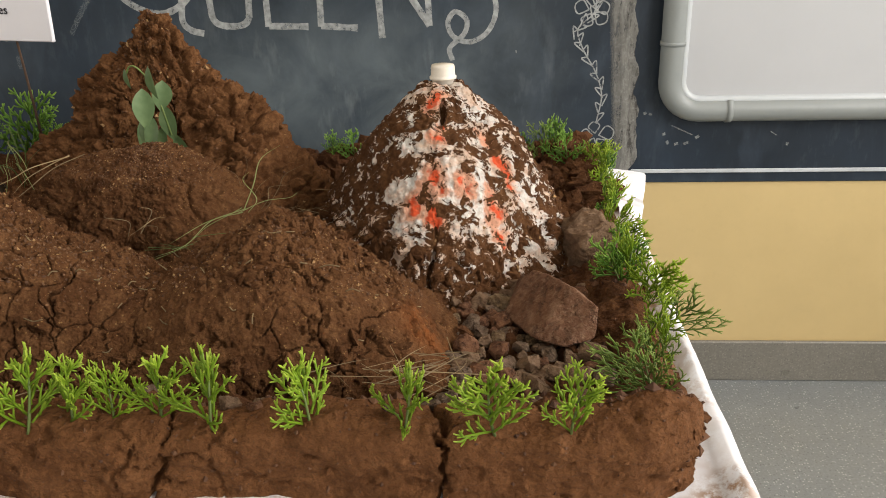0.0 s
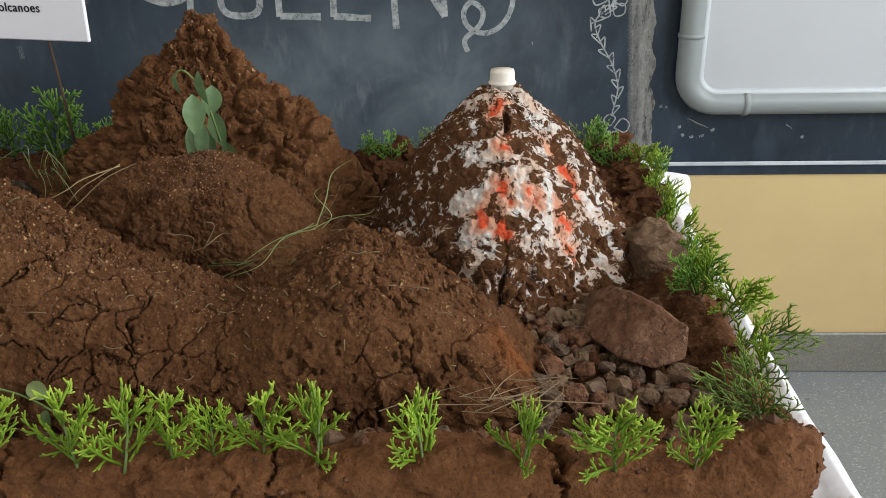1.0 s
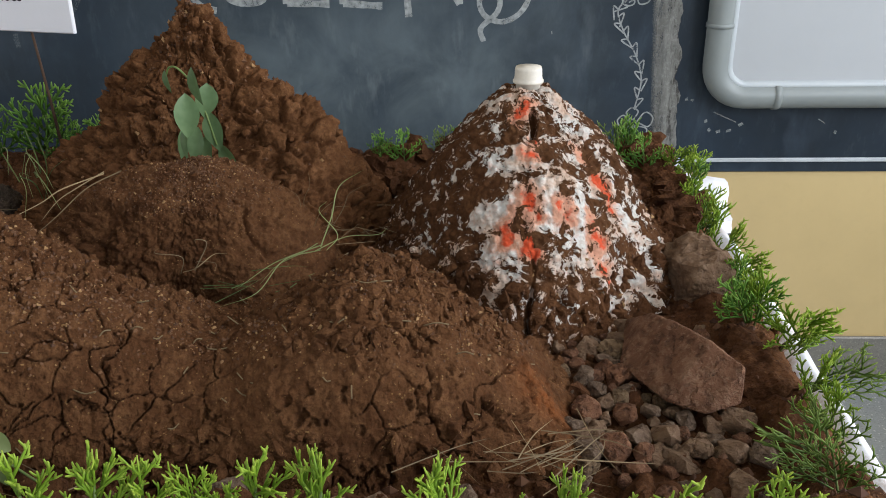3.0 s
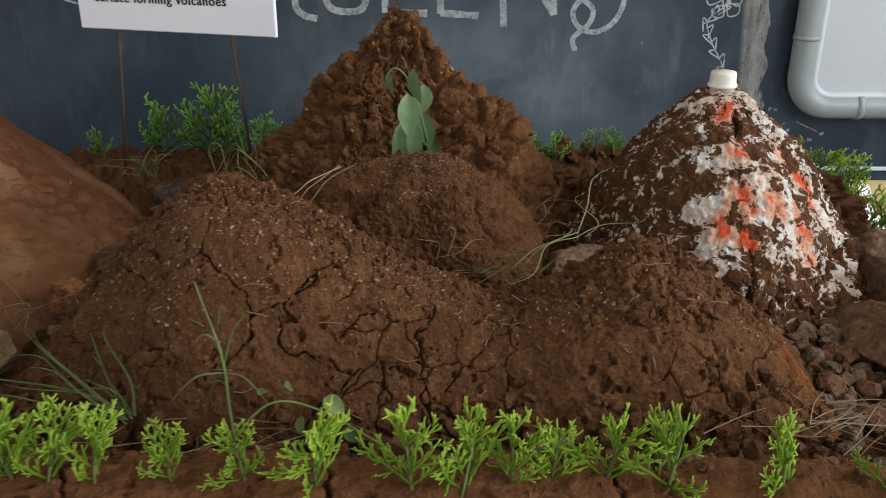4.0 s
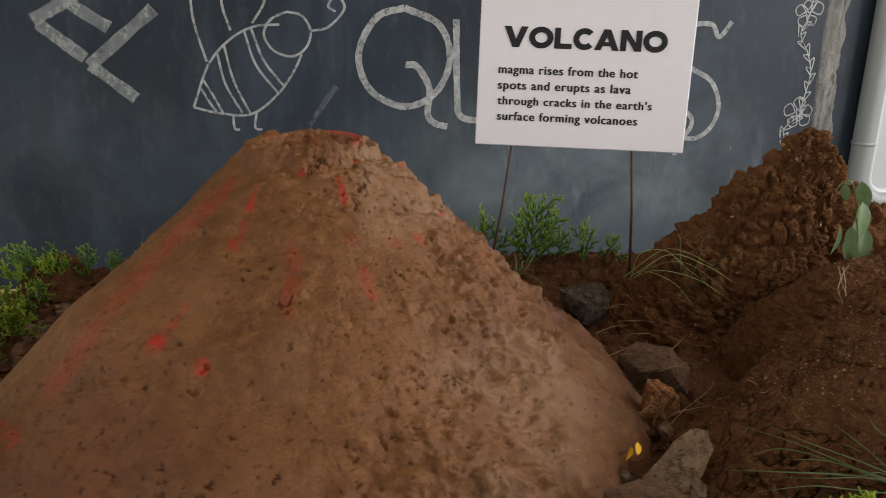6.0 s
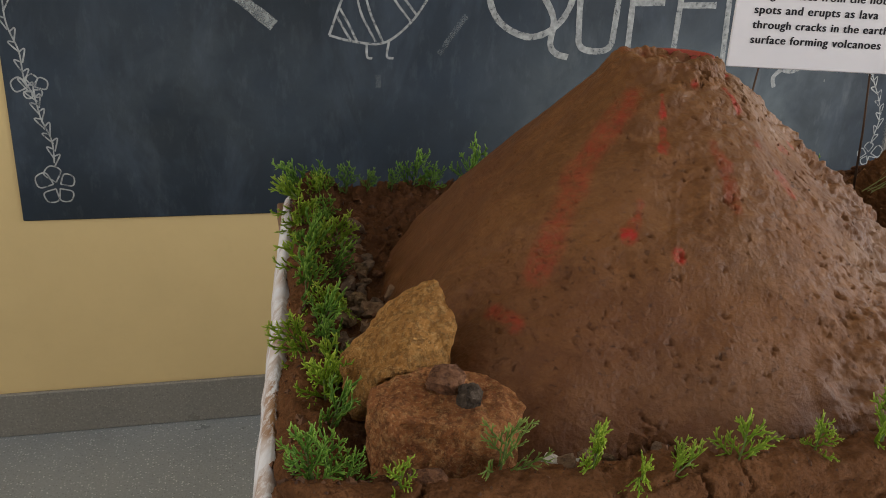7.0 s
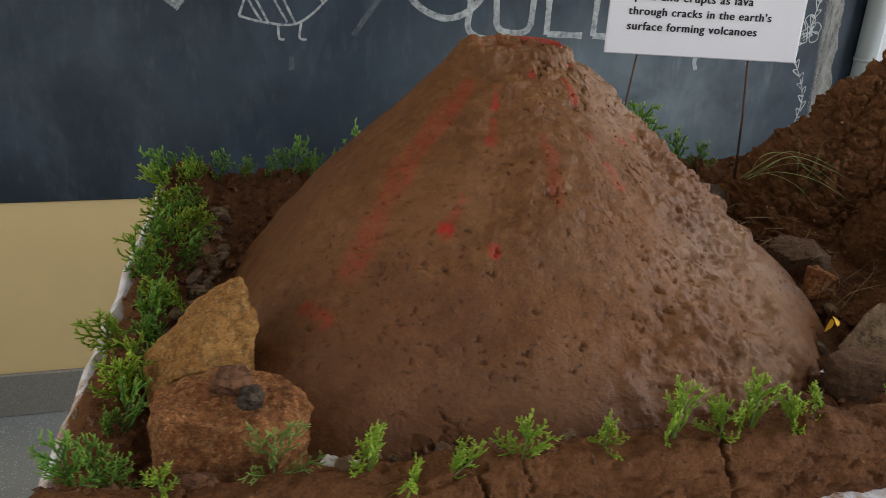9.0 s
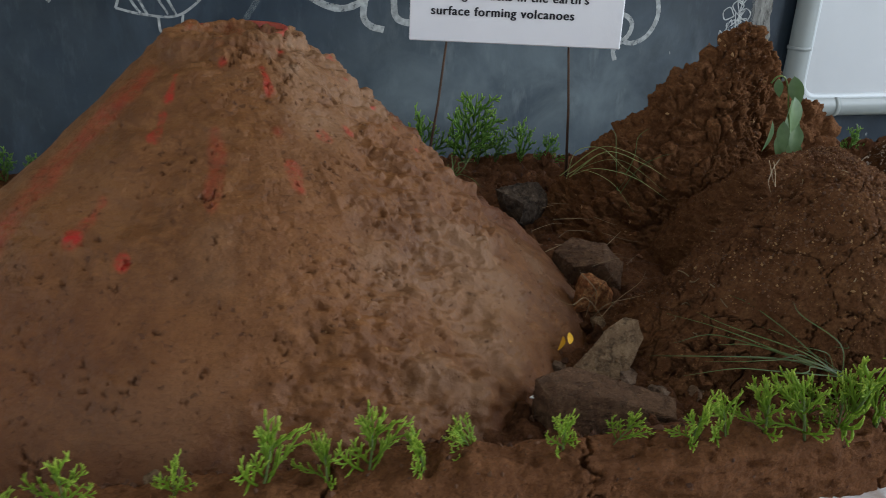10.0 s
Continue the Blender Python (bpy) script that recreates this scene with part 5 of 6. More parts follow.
scatter_pebbles(14, lambda r: (r.uniform(0.3, 0.66), r.uniform(0.93, 1.0)), 0.5, 1.1, "small stone behind the front rim", "rim stones")

# ---- cypress sprigs ----
NOM = 0.065


def sprig(seed, mat, lacy=False):
    """A cypress sprig NOM metres tall: a stem with upswept side fronds of short blunt fingers."""
    r = random.Random(seed)
    stem, leaf, tip = [], [], []
    bend, bend2 = r.uniform(-0.2, 0.2), r.uniform(-0.12, 0.12)

    def along(t):
        return Vector((bend * t * t, bend2 * t * t, t)) * NOM

    def finger(pts, rad, t0, t1, sides):
        v, f = tube_data(pts, [rad * k for k in ((1.0, 1.08, 0.95, 0.55) if len(pts) == 4 else (1.0, 1.0, 0.6))], sides, len(pts) == 4)
        leaf.append((v, f))
        k = len(pts) - 1
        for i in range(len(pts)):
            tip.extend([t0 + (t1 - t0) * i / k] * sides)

    stem.append(tube_data([along(t) for t in (-0.12, 0.15, 0.4, 0.65)], [0.0013, 0.0012, 0.0010, 0.0008], 5))
    finger([along(t) for t in (0.6, 0.75, 0.9, 1.02)], 0.0009, 0.5, 1.0, 4)

    def frond(p0, d, length, rad, level, plane, low):
        d = d.normalized()
        side = d.cross(plane).normalized()
        curl = Vector((0, 0, r.uniform(0.05, 0.3) * length))

        def at(t):
            return p0 + d * (length * t) + curl * t * t + plane * (0.08 * length * math.sin(3 * t + low * 9))

        high = min(1.0, low + 0.45)
        finger([at(t) for t in (0, 0.35, 0.7, 1.0)], rad, low, max(high, 0.85), 4)
        if level == 0:
            return
        step = (0.0066 if lacy else 0.0056) if level == 2 else 0.0056
        n_ = max(2, int(length / step))
        for k in range(n_):
            t = 0.16 + 0.8 * (k + 0.3) / n_
            s = 1 if (k + level) % 2 else -1
            dd = d * r.uniform(0.75, 1.0) + side * s * r.uniform(0.5, 0.85) + plane * r.uniform(-0.35, 0.35) + Vector((0, 0, 0.15))
            if level == 2:
                frond(at(t), dd, length * r.uniform(0.3, 0.5) * (1.1 - 0.55 * t), rad * 0.9, 1, plane, low + 0.3 * t)
            else:
                L = r.uniform(0.0036, 0.0075) * (1.15 - 0.4 * t)
                dd.normalize()
                p = at(t)
                finger([p, p + dd * L * 0.55, p + dd * L + Vector((0, 0, 0.1 * L))], rad * 0.92, low + 0.25, 1.0, 3)

    count = r.randint(7, 9) if lacy else r.randint(11, 14)
    for k in range(count):
        t = 0.02 + 0.88 * (k / count) ** 1.1
        s = 1 if k % 2 else -1
        a = r.gauss(0, 0.8)
        outw = Vector((s * math.cos(a), math.sin(a), 0))
        L = NOM * (0.5 * (1 - t) ** 0.8 + 0.13) * r.uniform(0.7, 1.15) * (1.25 if lacy else 1.0)
        plane = (outw.cross(Vector((0, 0, 1))) + Vector((r.uniform(-0.4, 0.4), r.uniform(-0.4, 0.4), r.uniform(-0.4, 0.4)))).normalized()
        rise = r.uniform(0.25, 0.6) if t < 0.15 else r.uniform(0.55, 1.15)
        frond(along(t), outw * r.uniform(0.6, 0.9) + Vector((0, 0, rise)), L, 0.00085 if lacy else 0.00108, 2 if L > 0.016 else 1, plane, 0.1 + 0.45 * t)
    V, F = join(stem)
    root = tagged(new("cypress_sprig", mesh_of("cypress_sprig", V, F, TWIG)), "", "plant")
    V, F = join(leaf)
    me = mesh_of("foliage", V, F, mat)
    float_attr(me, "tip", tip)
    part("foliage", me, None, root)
    return root


VARIANTS = {}
rng = random.Random(21)


def plant_row(rows, deep, label, group, turn=0.0):
    for x, y, h, *more in rows:
        key = (int(deep), rng.randrange(3 if deep == 2 else 6))
        lean = more[0] if more else rng.uniform(-14, 14)
        if group == "left edge sprigs":
            lean += rng.uniform(-22, 30)
        grow = (1.08 if x > -0.6 else 0.95) if group == "back rim sprigs" else 1.0 if group == "left edge sprigs" else 1.0 if group == "right edge sprigs" else 0.94
        z = float(bed_height(np.array(x), np.array(y))) - 0.004
        m = pose(x, y, z, rng.uniform(-8, 16) + (14 if 1.0 < y < 1.68 else 0), lean, turn + rng.uniform(-50, 50))
        if key not in VARIANTS:
            VARIANTS[key] = sprig(70 + key[1] + 10 * key[0], (LIME, DEEP, OLIVE)[key[0]], key[0] == 2)
            ob = VARIANTS[key]
            ob.matrix_basis = m @ Matrix.Scale(h * grow / NOM, 4)
        else:
            ob = copy_thing(VARIANTS[key], m @ Matrix.Scale(h * grow / NOM, 4))
        tagged(ob, label, "plant", group)


FRONT = "bright green cypress sprig planted in the front rim"
plant_row([(0.2, 0.905, 0.072), (0.235, 0.905, 0.068), (0.268, 0.91, 0.06), (0.296, 0.918, 0.055), (0.333, 0.918, 0.065), (0.374, 0.91, 0.07), (0.45, 0.91, 0.085, 0), (0.521, 0.907, 0.06), (0.587, 0.905, 0.074), (0.643, 0.907, 0.062)], False, FRONT, "front rim sprigs")
plant_row([(-0.123, 0.905, 0.068), (-0.083, 0.908, 0.075), (-0.055, 0.905, 0.074), (-0.023, 0.907, 0.066), (0.03, 0.91, 0.056), (0.083, 0.91, 0.055), (0.133, 0.908, 0.066)], False, FRONT, "front rim sprigs")
plant_row([(-0.222, 0.91, 0.044), (-0.278, 0.925, 0.034, 30), (-0.325, 0.92, 0.045), (-0.393, 0.93, 0.05, -25), (-0.435, 0.915, 0.056), (-0.475, 0.92, 0.058), (-0.505, 0.917, 0.045), (-0.55, 0.918, 0.06), (-0.61, 0.92, 0.048)], False, FRONT, "front rim sprigs")
plant_row([(-0.19, 0.912, 0.046), (-0.155, 0.912, 0.056), (-0.09, 0.908, 0.066), (-0.105, 0.925, 0.056)], False, FRONT, "front rim sprigs")
plant_row([(-0.68, 0.917, 0.048), (-0.74, 0.91, 0.04, 65), (-0.765, 0.912, 0.036, -50), (-0.8, 0.927, 0.064), (-0.945, 0.93, 0.045)], False, FRONT, "front rim sprigs")
plant_row([(-1.005, 0.95, 0.05), (-0.995, 0.965, 0.048), (-0.982, 0.955, 0.042)], True, "deep green cypress sprig by the rusty rock", "left edge sprigs")
SIDE = "deep green cypress sprig planted along the tray's edge"
LEFTSIDE = [(-0.985, 1.05, 0.058), (-0.98, 1.1, 0.07, -25), (-0.965, 1.15, 0.066, 10), (-0.985, 1.19, 0.072, -30), (-0.975, 1.25, 0.07), (-0.96, 1.29, 0.062, 12), (-0.98, 1.33, 0.074, -30), (-0.965, 1.39, 0.07)]
LEFTSIDE2 = [(-0.97, 1.44, 0.072, -30), (-0.945, 1.48, 0.066, 10), (-0.96, 1.53, 0.074, -15), (-0.955, 1.58, 0.07, -28), (-0.935, 1.62, 0.072, 8), (-0.945, 1.665, 0.08, -30)]
SECOND = [(x + 0.016, y + 0.018, h * 0.9, -8 + 12 * (k % 3)) for k, (x, y, h, *m_) in enumerate(LEFTSIDE + LEFTSIDE2) if k % 2]
plant_row(SECOND[::2], False, "bright green cypress sprig planted along the tray's edge", "left edge sprigs", -10)
plant_row(SECOND[1::2], True, SIDE, "left edge sprigs", 20)
plant_row(LEFTSIDE[::2], True, SIDE, "left edge sprigs", 20)
plant_row(LEFTSIDE[1::2], False, "bright green cypress sprig planted along the tray's edge", "left edge sprigs", -10)
plant_row(LEFTSIDE2[::2], True, SIDE, "left edge sprigs", 20)
plant_row(LEFTSIDE2[1::2], False, "bright green cypress sprig planted along the tray's edge", "left edge sprigs", -10)
plant_row([(-0.945, 1.7, 0.08, -30), (-0.915, 1.7, 0.075), (-0.885, 1.71, 0.07), (-0.85, 1.715, 0.055), (-0.81, 1.72, 0.05), (-0.775, 1.72, 0.078, 14), (-0.745, 1.72, 0.055), (-0.675, 1.72, 0.07, 14)], True, "deep green cypress sprig along the back rim", "back rim sprigs")
plant_row([(-0.36, 1.715, 0.06), (-0.265, 1.72, 0.07), (-0.19, 1.715, 0.1), (-0.165, 1.72, 0.088, 12), (-0.14, 1.715, 0.072, 18), (-0.09, 1.715, 0.06), (-0.05, 1.71, 0.062)], True, "deep green cypress sprig along the back rim", "back rim sprigs")
plant_row([(0.325, 1.71, 0.058), (0.36, 1.7, 0.055), (0.455, 1.71, 0.065), (0.545, 1.71, 0.06), (0.635, 1.7, 0.06), (0.68, 1.7, 0.06), (0.7, 1.64, 0.06)], True, "deep green cypress sprig along the back rim", "back rim sprigs")
RSIDE = "bright cypress sprig planted along the tray's edge"
plant_row([(0.735, 1.645, 0.052, 12), (0.738, 1.6, 0.055, 20), (0.737, 1.55, 0.055, 5), (0.737, 1.5, 0.058, -5), (0.735, 1.45, 0.05, 10), (0.732, 1.4, 0.055, 0), (0.73, 1.36, 0.058, -8), (0.735, 1.31, 0.05, 15), (0.724, 1.255, 0.058, -12), (0.73, 1.22, 0.06, 5)], False, RSIDE, "right edge sprigs", 30)
plant_row([(0.732, 1.53, 0.05, 18), (0.728, 1.42, 0.055, -5), (0.728, 1.285, 0.056, 0), (0.722, 1.22, 0.05, -15), (0.735, 1.24, 0.048, 8)], True, SIDE, "right edge sprigs", 30)
plant_row([(0.742, 1.178, 0.062, 14), (0.745, 1.165, 0.05, 32), (0.735, 1.1, 0.056, 0), (0.738, 1.06, 0.046, 10)], False, RSIDE, "right edge sprigs", 20)
plant_row([(0.745, 1.11, 0.06, 36), (0.725, 1.005, 0.066, -42), (0.718, 0.985, 0.05, -14), (0.728, 1.03, 0.056, -5), (-0.868, 0.938, 0.052, 5)], 2, "olive green lacy cypress sprig planted by the rim", "right edge sprigs", 10)
plant_row([(0.42, 1.72, 0.055, 0), (0.665, 1.7, 0.06, 0)], 2, "olive green lacy cypress sprig planted by the rim", "back rim sprigs", 0)

# ---- the paper sign ----
sign = tagged(new("paper_sign"), "white paper sign about volcanoes held up on two thin sticks", "sign")
SL, SR = Vector((-0.31, 1.61, 1.173)), Vector((-0.021, 1.537, 1.172))
ux = (SR - SL).normalized()
uz = Vector((0.0, 0.035, 1)).normalized()
uy = uz.cross(ux).normalized()
uz = ux.cross(uy).normalized()
SM = Matrix.Translation(SL) @ Matrix((ux, uy, uz)).transposed().to_4x4()
sign.matrix_world = SM
part("card", box_bm((0, 0, 0), (0.298, 0.006, 0.212), 0.0012, 1), PAPER, sign, "white printed card")


def printed(text, left, base, width, bold, height=None):
    """One line of print, made bold by thickening every letter sideways."""
    cu = bpy.data.curves.new("line", "FONT")
    cu.body, cu.size, cu.fill_mode = text, 1.0, "FRONT"
    cu.space_character = 1.12
    ob = new("line", cu)
    bpy.context.view_layer.update()
    me = bpy.data.meshes.new_from_object(ob.evaluated_get(bpy.context.evaluated_depsgraph_get()))
    bpy.data.objects.remove(ob)
    co = np.array([v.co[:] for v in me.vertices])
    faces = [list(p.vertices) for p in me.polygons]
    lo, hi = co.min(0), co.max(0)
    k = width / (hi[0] - lo[0])
    kz = (height / hi[1]) if height else k * 1.02
    runs = []
    for i, (dx, dz) in enumerate(((-bold, 0), (0, bold * 0.35), (bold, 0), (0, -bold * 0.35))):
        runs.append(([(left + (c[0] - lo[0]) * k + dx, -0.0006 - 0.00008 * i, base + c[1] * kz + dz) for c in co], faces))
    V, F = join(runs)
    return mesh_of("text_line", V, F, INK, False)


def heading(letters, left, base, height, advance, weight):
    """Heavy sans capitals cut from flat strokes; a letter is a list of bars or an oval."""
    V, F = [], []

    def quad(pts):
        o = len(V)
        V.extend([(p[0], -0.0007 - 0.00004 * (o % 7), p[1]) for p in pts])
        F.append([o, o + 1, o + 2, o + 3])

    def oval(cx, w, a0, a1):
        k = 40
        for i in range(k):
            t0, t1 = radians(a0 + (a1 - a0) * i / k), radians(a0 + (a1 - a0) * (i + 1) / k)
            o0, i0 = (w / 2, height / 2 + 0.0006), (w / 2 - weight, height / 2 - weight * 0.86)
            quad([(cx + math.cos(t) * rr[0], base + height / 2 + math.sin(t) * rr[1]) for t, rr in ((t0, o0), (t1, o0), (t1, i0), (t0, i0))])

    x = left
    for ch, w in letters:
        x -= 0.0035 if ch == "A" else 0.0
        b, t, m, g = base, base + height, x + w / 2, weight * 0.56
        if ch == "V":
            quad([(x, t), (x + weight * 1.15, t), (m + g, b), (m - g, b)])
            quad([(x + w - weight * 1.15, t), (x + w, t), (m + g, b), (m - g, b)])
        elif ch == "A":
            quad([(x, b), (x + weight * 1.1, b), (m + g, t), (m - g, t)])
            quad([(x + w - weight * 1.1, b), (x + w, b), (m + g, t), (m - g, t)])
            quad([(x + w * 0.24, b + height * 0.2), (x + w * 0.76, b + height * 0.2), (x + w * 0.68, b + height * 0.4), (x + w * 0.32, b + height * 0.4)])
        elif ch == "L":
            quad([(x, b), (x + weight, b), (x + weight, t), (x, t)])
            quad([(x + weight, b), (x + w, b), (x + w, b + weight * 0.86), (x + weight, b + weight * 0.86)])
        elif ch == "N":
            quad([(x, b), (x + weight, b), (x + weight, t), (x, t)])
            quad([(x + w - weight, b), (x + w, b), (x + w, t), (x + w - weight, t)])
            quad([(x, t), (x + weight * 1.1, t), (x + w, b), (x + w - weight * 1.1, b)])
        elif ch == "O":
            oval(m, w, 0, 360)
        elif ch == "C":
            oval(m, w, 42, 318)
        x += w + advance
    return mesh_of("text_line", V, F, INK, False)


part("text_line", heading((("V", 0.0335), ("O", 0.034), ("L", 0.0245), ("C", 0.0315), ("A", 0.0345), ("N", 0.0295), ("O", 0.034)), 0.034, 0.1395, 0.0285, 0.0015, 0.0084), None, sign, "bold black printed heading")
for text, left, base, width, bold, height in (("magma rises from the hot", 0.029, 0.103, 0.195, 0.0006, 0.0118), ("spots and erupts as lava", 0.029, 0.081, 0.187, 0.0006, 0.0118),
                                              ("through cracks in the earth's", 0.0295, 0.0592, 0.218, 0.0006, 0.0118), ("surface forming volcanoes", 0.03, 0.037, 0.199, 0.0006, 0.0118)):
    part("text_line", printed(text, left, base, width, bold, height), None, sign, "bold black printed text")
for a, b in (((0.055, 0.009, 0.02), (0.03, 0.012, -0.2)), ((0.225, 0.009, 0.02), (0.242, 0.012, -0.2))):
    V, F = tube_data([a, ((a[0] + b[0]) / 2 + 0.002, 0.01, -0.09), b], [0.0016, 0.0019, 0.0022], 6)
    part("stick", mesh_of("stick", V, F, WOOD), None, sign, "thin brown stick")

# ---- leaves, grass and straw ----


def leaf_mesh(length, width, mat, curl=0.15, pointed=1.3):
    """A leaf blade with a folded midrib, along +x."""
    V, F, n_ = [], [], 8
    for i in range(n_ + 1):
        t = i / n_
        w = width * 0.5 * (math.sin(math.pi * min(1, t ** 0.85)) ** (1 / pointed)) * (1 if t < 1 else 0)
        z = -curl * length * t * t
        for s in (-1, -0.5, 0, 0.5, 1):
            V.append((length * t, s * w, z + abs(s) * w * 0.25))
    for i in range(n_):
        for k in range(4):
            F.append([i * 5 + k, i * 5 + k + 1, (i + 1) * 5 + k + 1, (i + 1) * 5 + k])
    return mesh_of("leaf", V, F, mat)


twig = tagged(new("leafy_twig"), "drooping twig with matt grey-green oval leaves stuck in the mountain", "plant")
TW = [Vector(p) for p in ((0.136, 1.4, 1.152), (0.142, 1.398, 1.161), (0.152, 1.396, 1.16), (0.164, 1.4, 1.142), (0.172, 1.402, 1.115), (0.182, 1.398, 1.075))]
V, F = tube_data(curve_pts(TW, 5), 0.0012, 6)
part("stem", mesh_of("stem", V, F, TWIG), None, twig)
rl = random.Random(31)
for (ax, az), (bx, bz), W, yy in (((0.139, 1.16), (0.141, 1.136), 0.012, 1.385), ((0.166, 1.162), (0.171, 1.124), 0.02, 1.39), ((0.178, 1.143), (0.175, 1.105), 0.025, 1.398), ((0.161, 1.138), (0.164, 1.091), 0.0265, 1.374), ((0.176, 1.112), (0.184, 1.068), 0.023, 1.398),
                                  ((0.156, 1.104), (0.151, 1.066), 0.017, 1.38), ((0.171, 1.102), (0.165, 1.064), 0.02, 1.372), ((0.17, 1.085), (0.166, 1.05), 0.018, 1.398), ((0.184, 1.075), (0.2, 1.04), 0.021, 1.398), ((0.152, 1.1), (0.145, 1.06), 0.02, 1.398)):
    a, b = Vector((ax, yy + 0.006, az)), Vector((bx, yy - rl.uniform(0.0, 0.012), bz))
    d = (b - a).normalized()
    nrm = Vector((rl.uniform(-1.1, 1.1), -1, rl.uniform(-0.1, 0.7)))
    side = nrm.cross(d).normalized()
    lf = part("leaf", leaf_mesh((b - a).length, W, SAGE, 0.2, 1.05), None, twig)
    lf.matrix_basis = Matrix.Translation(a) @ Matrix((d, side, d.cross(side))).transposed().to_4x4()


def blade(ctrl, width, mat, name="blade"):
    """A narrow grass blade through the points."""
    c = curve_pts(ctrl, 6)
    V = []
    for i, p in enumerate(c):
        t = i / (len(c) - 1)
        d = (c[min(i + 1, len(c) - 1)] - c[max(i - 1, 0)]).normalized()
        s = d.cross(Vector((0.2, -0.7, 0.7)))
        s.normalize()
        w = width * 0.5 * (1 - t ** 3 * 0.9)
        V += [p - s * w, p + Vector((0, 0, -w * 0.5)), p + s * w]
    F = []
    for i in range(len(c) - 1):
        for k in (0, 1):
            F.append([3 * i + k, 3 * i + k + 1, 3 * i + k + 4, 3 * i + k + 3])
    return mesh_of(name, [tuple(v) for v in V], F, mat)


def tuft(label, base, ends, width, mat, arch, seed, name="grass_tuft"):
    """Blades that arch from one base to each end point."""
    r = random.Random(seed)
    root = tagged(new(name), label, "grass")
    for e in ends:
        b = Vector(base) + Vector((r.gauss(0, 0.006), r.gauss(0, 0.006), 0))
        e = Vector(e)
        m1 = b.lerp(e, 0.35) + Vector((r.gauss(0, 0.008), r.gauss(0, 0.008), arch * r.uniform(0.7, 1.3)))
        m2 = b.lerp(e, 0.7) + Vector((r.gauss(0, 0.006), r.gauss(0, 0.006), arch * r.uniform(0.6, 1.1)))
        part("blade", blade([b, m1, m2, e], width * r.uniform(0.7, 1.2), mat), None, root)
    return root


tuft("long pale green grass blades drooping beside the mountain", (-0.1, 1.5, 1.0), [(-0.009, 1.38, 1.015), (0.002, 1.38, 1.0), (-0.029, 1.38, 1.02), (-0.047, 1.38, 0.985), (-0.003, 1.38, 1.03), (-0.063, 1.4, 1.04), (-0.02, 1.39, 1.045)], 0.0015, PALEGRASS, 0.03, 1)
tuft("green grass leaning on the mountain's flank", (-0.045, 1.44, 0.985), [(-0.02, 1.42, 1.09), (-0.06, 1.45, 1.08), (0.01, 1.4, 1.06), (-0.05, 1.4, 1.03)], 0.0015, GRASS, 0.02, 11)
tuft("dry brown strap of grass lying over the mound", (0.1, 1.31, 1.075), [(0.055, 1.24, 1.05), (0.03, 1.2, 1.06), (0.045, 1.22, 1.035)], 0.0013, STRAW, 0.004, 12, "dry_grass")
tuft("fine creeping green weed by the back rim", (-0.25, 1.6, 0.962), [(-0.31, 1.6, 0.99), (-0.25, 1.59, 0.995), (-0.22, 1.58, 0.985), (-0.3, 1.57, 0.98), (-0.24, 1.63, 1.0), (-0.2, 1.61, 0.99), (-0.28, 1.62, 0.985), (-0.21, 1.55, 0.97), (-0.27, 1.55, 0.97), (-0.19, 1.63, 1.0), (-0.23, 1.6, 1.0)], 0.002, GRASS, 0.01, 2)
tuft("thin dry grass in front of the mountain", (0.3, 1.33, 0.985), [(0.28, 1.3, 1.06), (0.3, 1.31, 1.075), (0.33, 1.3, 1.05), (0.34, 1.33, 1.03), (0.36, 1.35, 1.05)], 0.0007, STRAW, 0.01, 3)
tuft("green weed stems lying over the ridge", (0.335, 1.17, 1.055), [(0.372, 1.2, 1.115), (0.27, 1.13, 1.035), (0.262, 1.11, 1.03), (0.395, 1.16, 1.078), (0.34, 1.19, 1.09), (0.285, 1.15, 1.03)], 0.001, PALEGRASS, 0.003, 4)
tuft("dry grass in the hollow behind the ridge", (0.21, 1.2, 1.02), [(0.25, 1.18, 1.045), (0.19, 1.18, 1.05), (0.24, 1.17, 1.03), (0.22, 1.19, 1.05)], 0.0009, STRAW, 0.006, 5)
tuft("fine green grass lying in the valley", (-0.03, 0.985, 0.975), [(-0.16, 1.08, 1.0), (-0.14, 1.06, 1.01), (-0.13, 1.03, 0.99), (-0.11, 1.01, 0.985), (-0.15, 1.02, 0.98), (-0.09, 1.05, 1.0), (-0.1, 0.98, 0.985), (-0.06, 1.03, 1.03), (-0.17, 1.04, 0.99), (-0.12, 1.1, 0.99), (-0.18, 1.0, 0.98), (-0.07, 1.0, 1.0), (-0.1, 1.07, 1.02), (-0.02, 1.01, 1.0), (-0.2, 1.03, 0.985)], 0.0014, GRASS, 0.008, 6)
def tangle(label, centre, spread, count, length, width, mat, seed):
    """Short crossing straws lying in a heap."""
    r = random.Random(seed)
    root = tagged(new("straw_bundle"), label, "straw")
    for _ in range(count):
        p = Vector(centre) + Vector((r.gauss(0, spread[0]), r.gauss(0, spread[1]), abs(r.gauss(0, spread[2]))))
        a, L = r.gauss(0.15, 0.55), length * r.uniform(0.5, 1.3)
        d = Vector((math.cos(a), math.sin(a), r.uniform(-0.12, 0.12)))
        mid = Vector((r.gauss(0, 0.05), r.gauss(0, 0.05), r.uniform(-0.02, 0.04))) * L
        part("straw", blade([p - d * L * 0.5, p - d * L * 0.15 + mid * 0.7, p + d * L * 0.2 + mid, p + d * L * 0.5], width * r.uniform(0.6, 1.3), mat, "straw"), None, root)


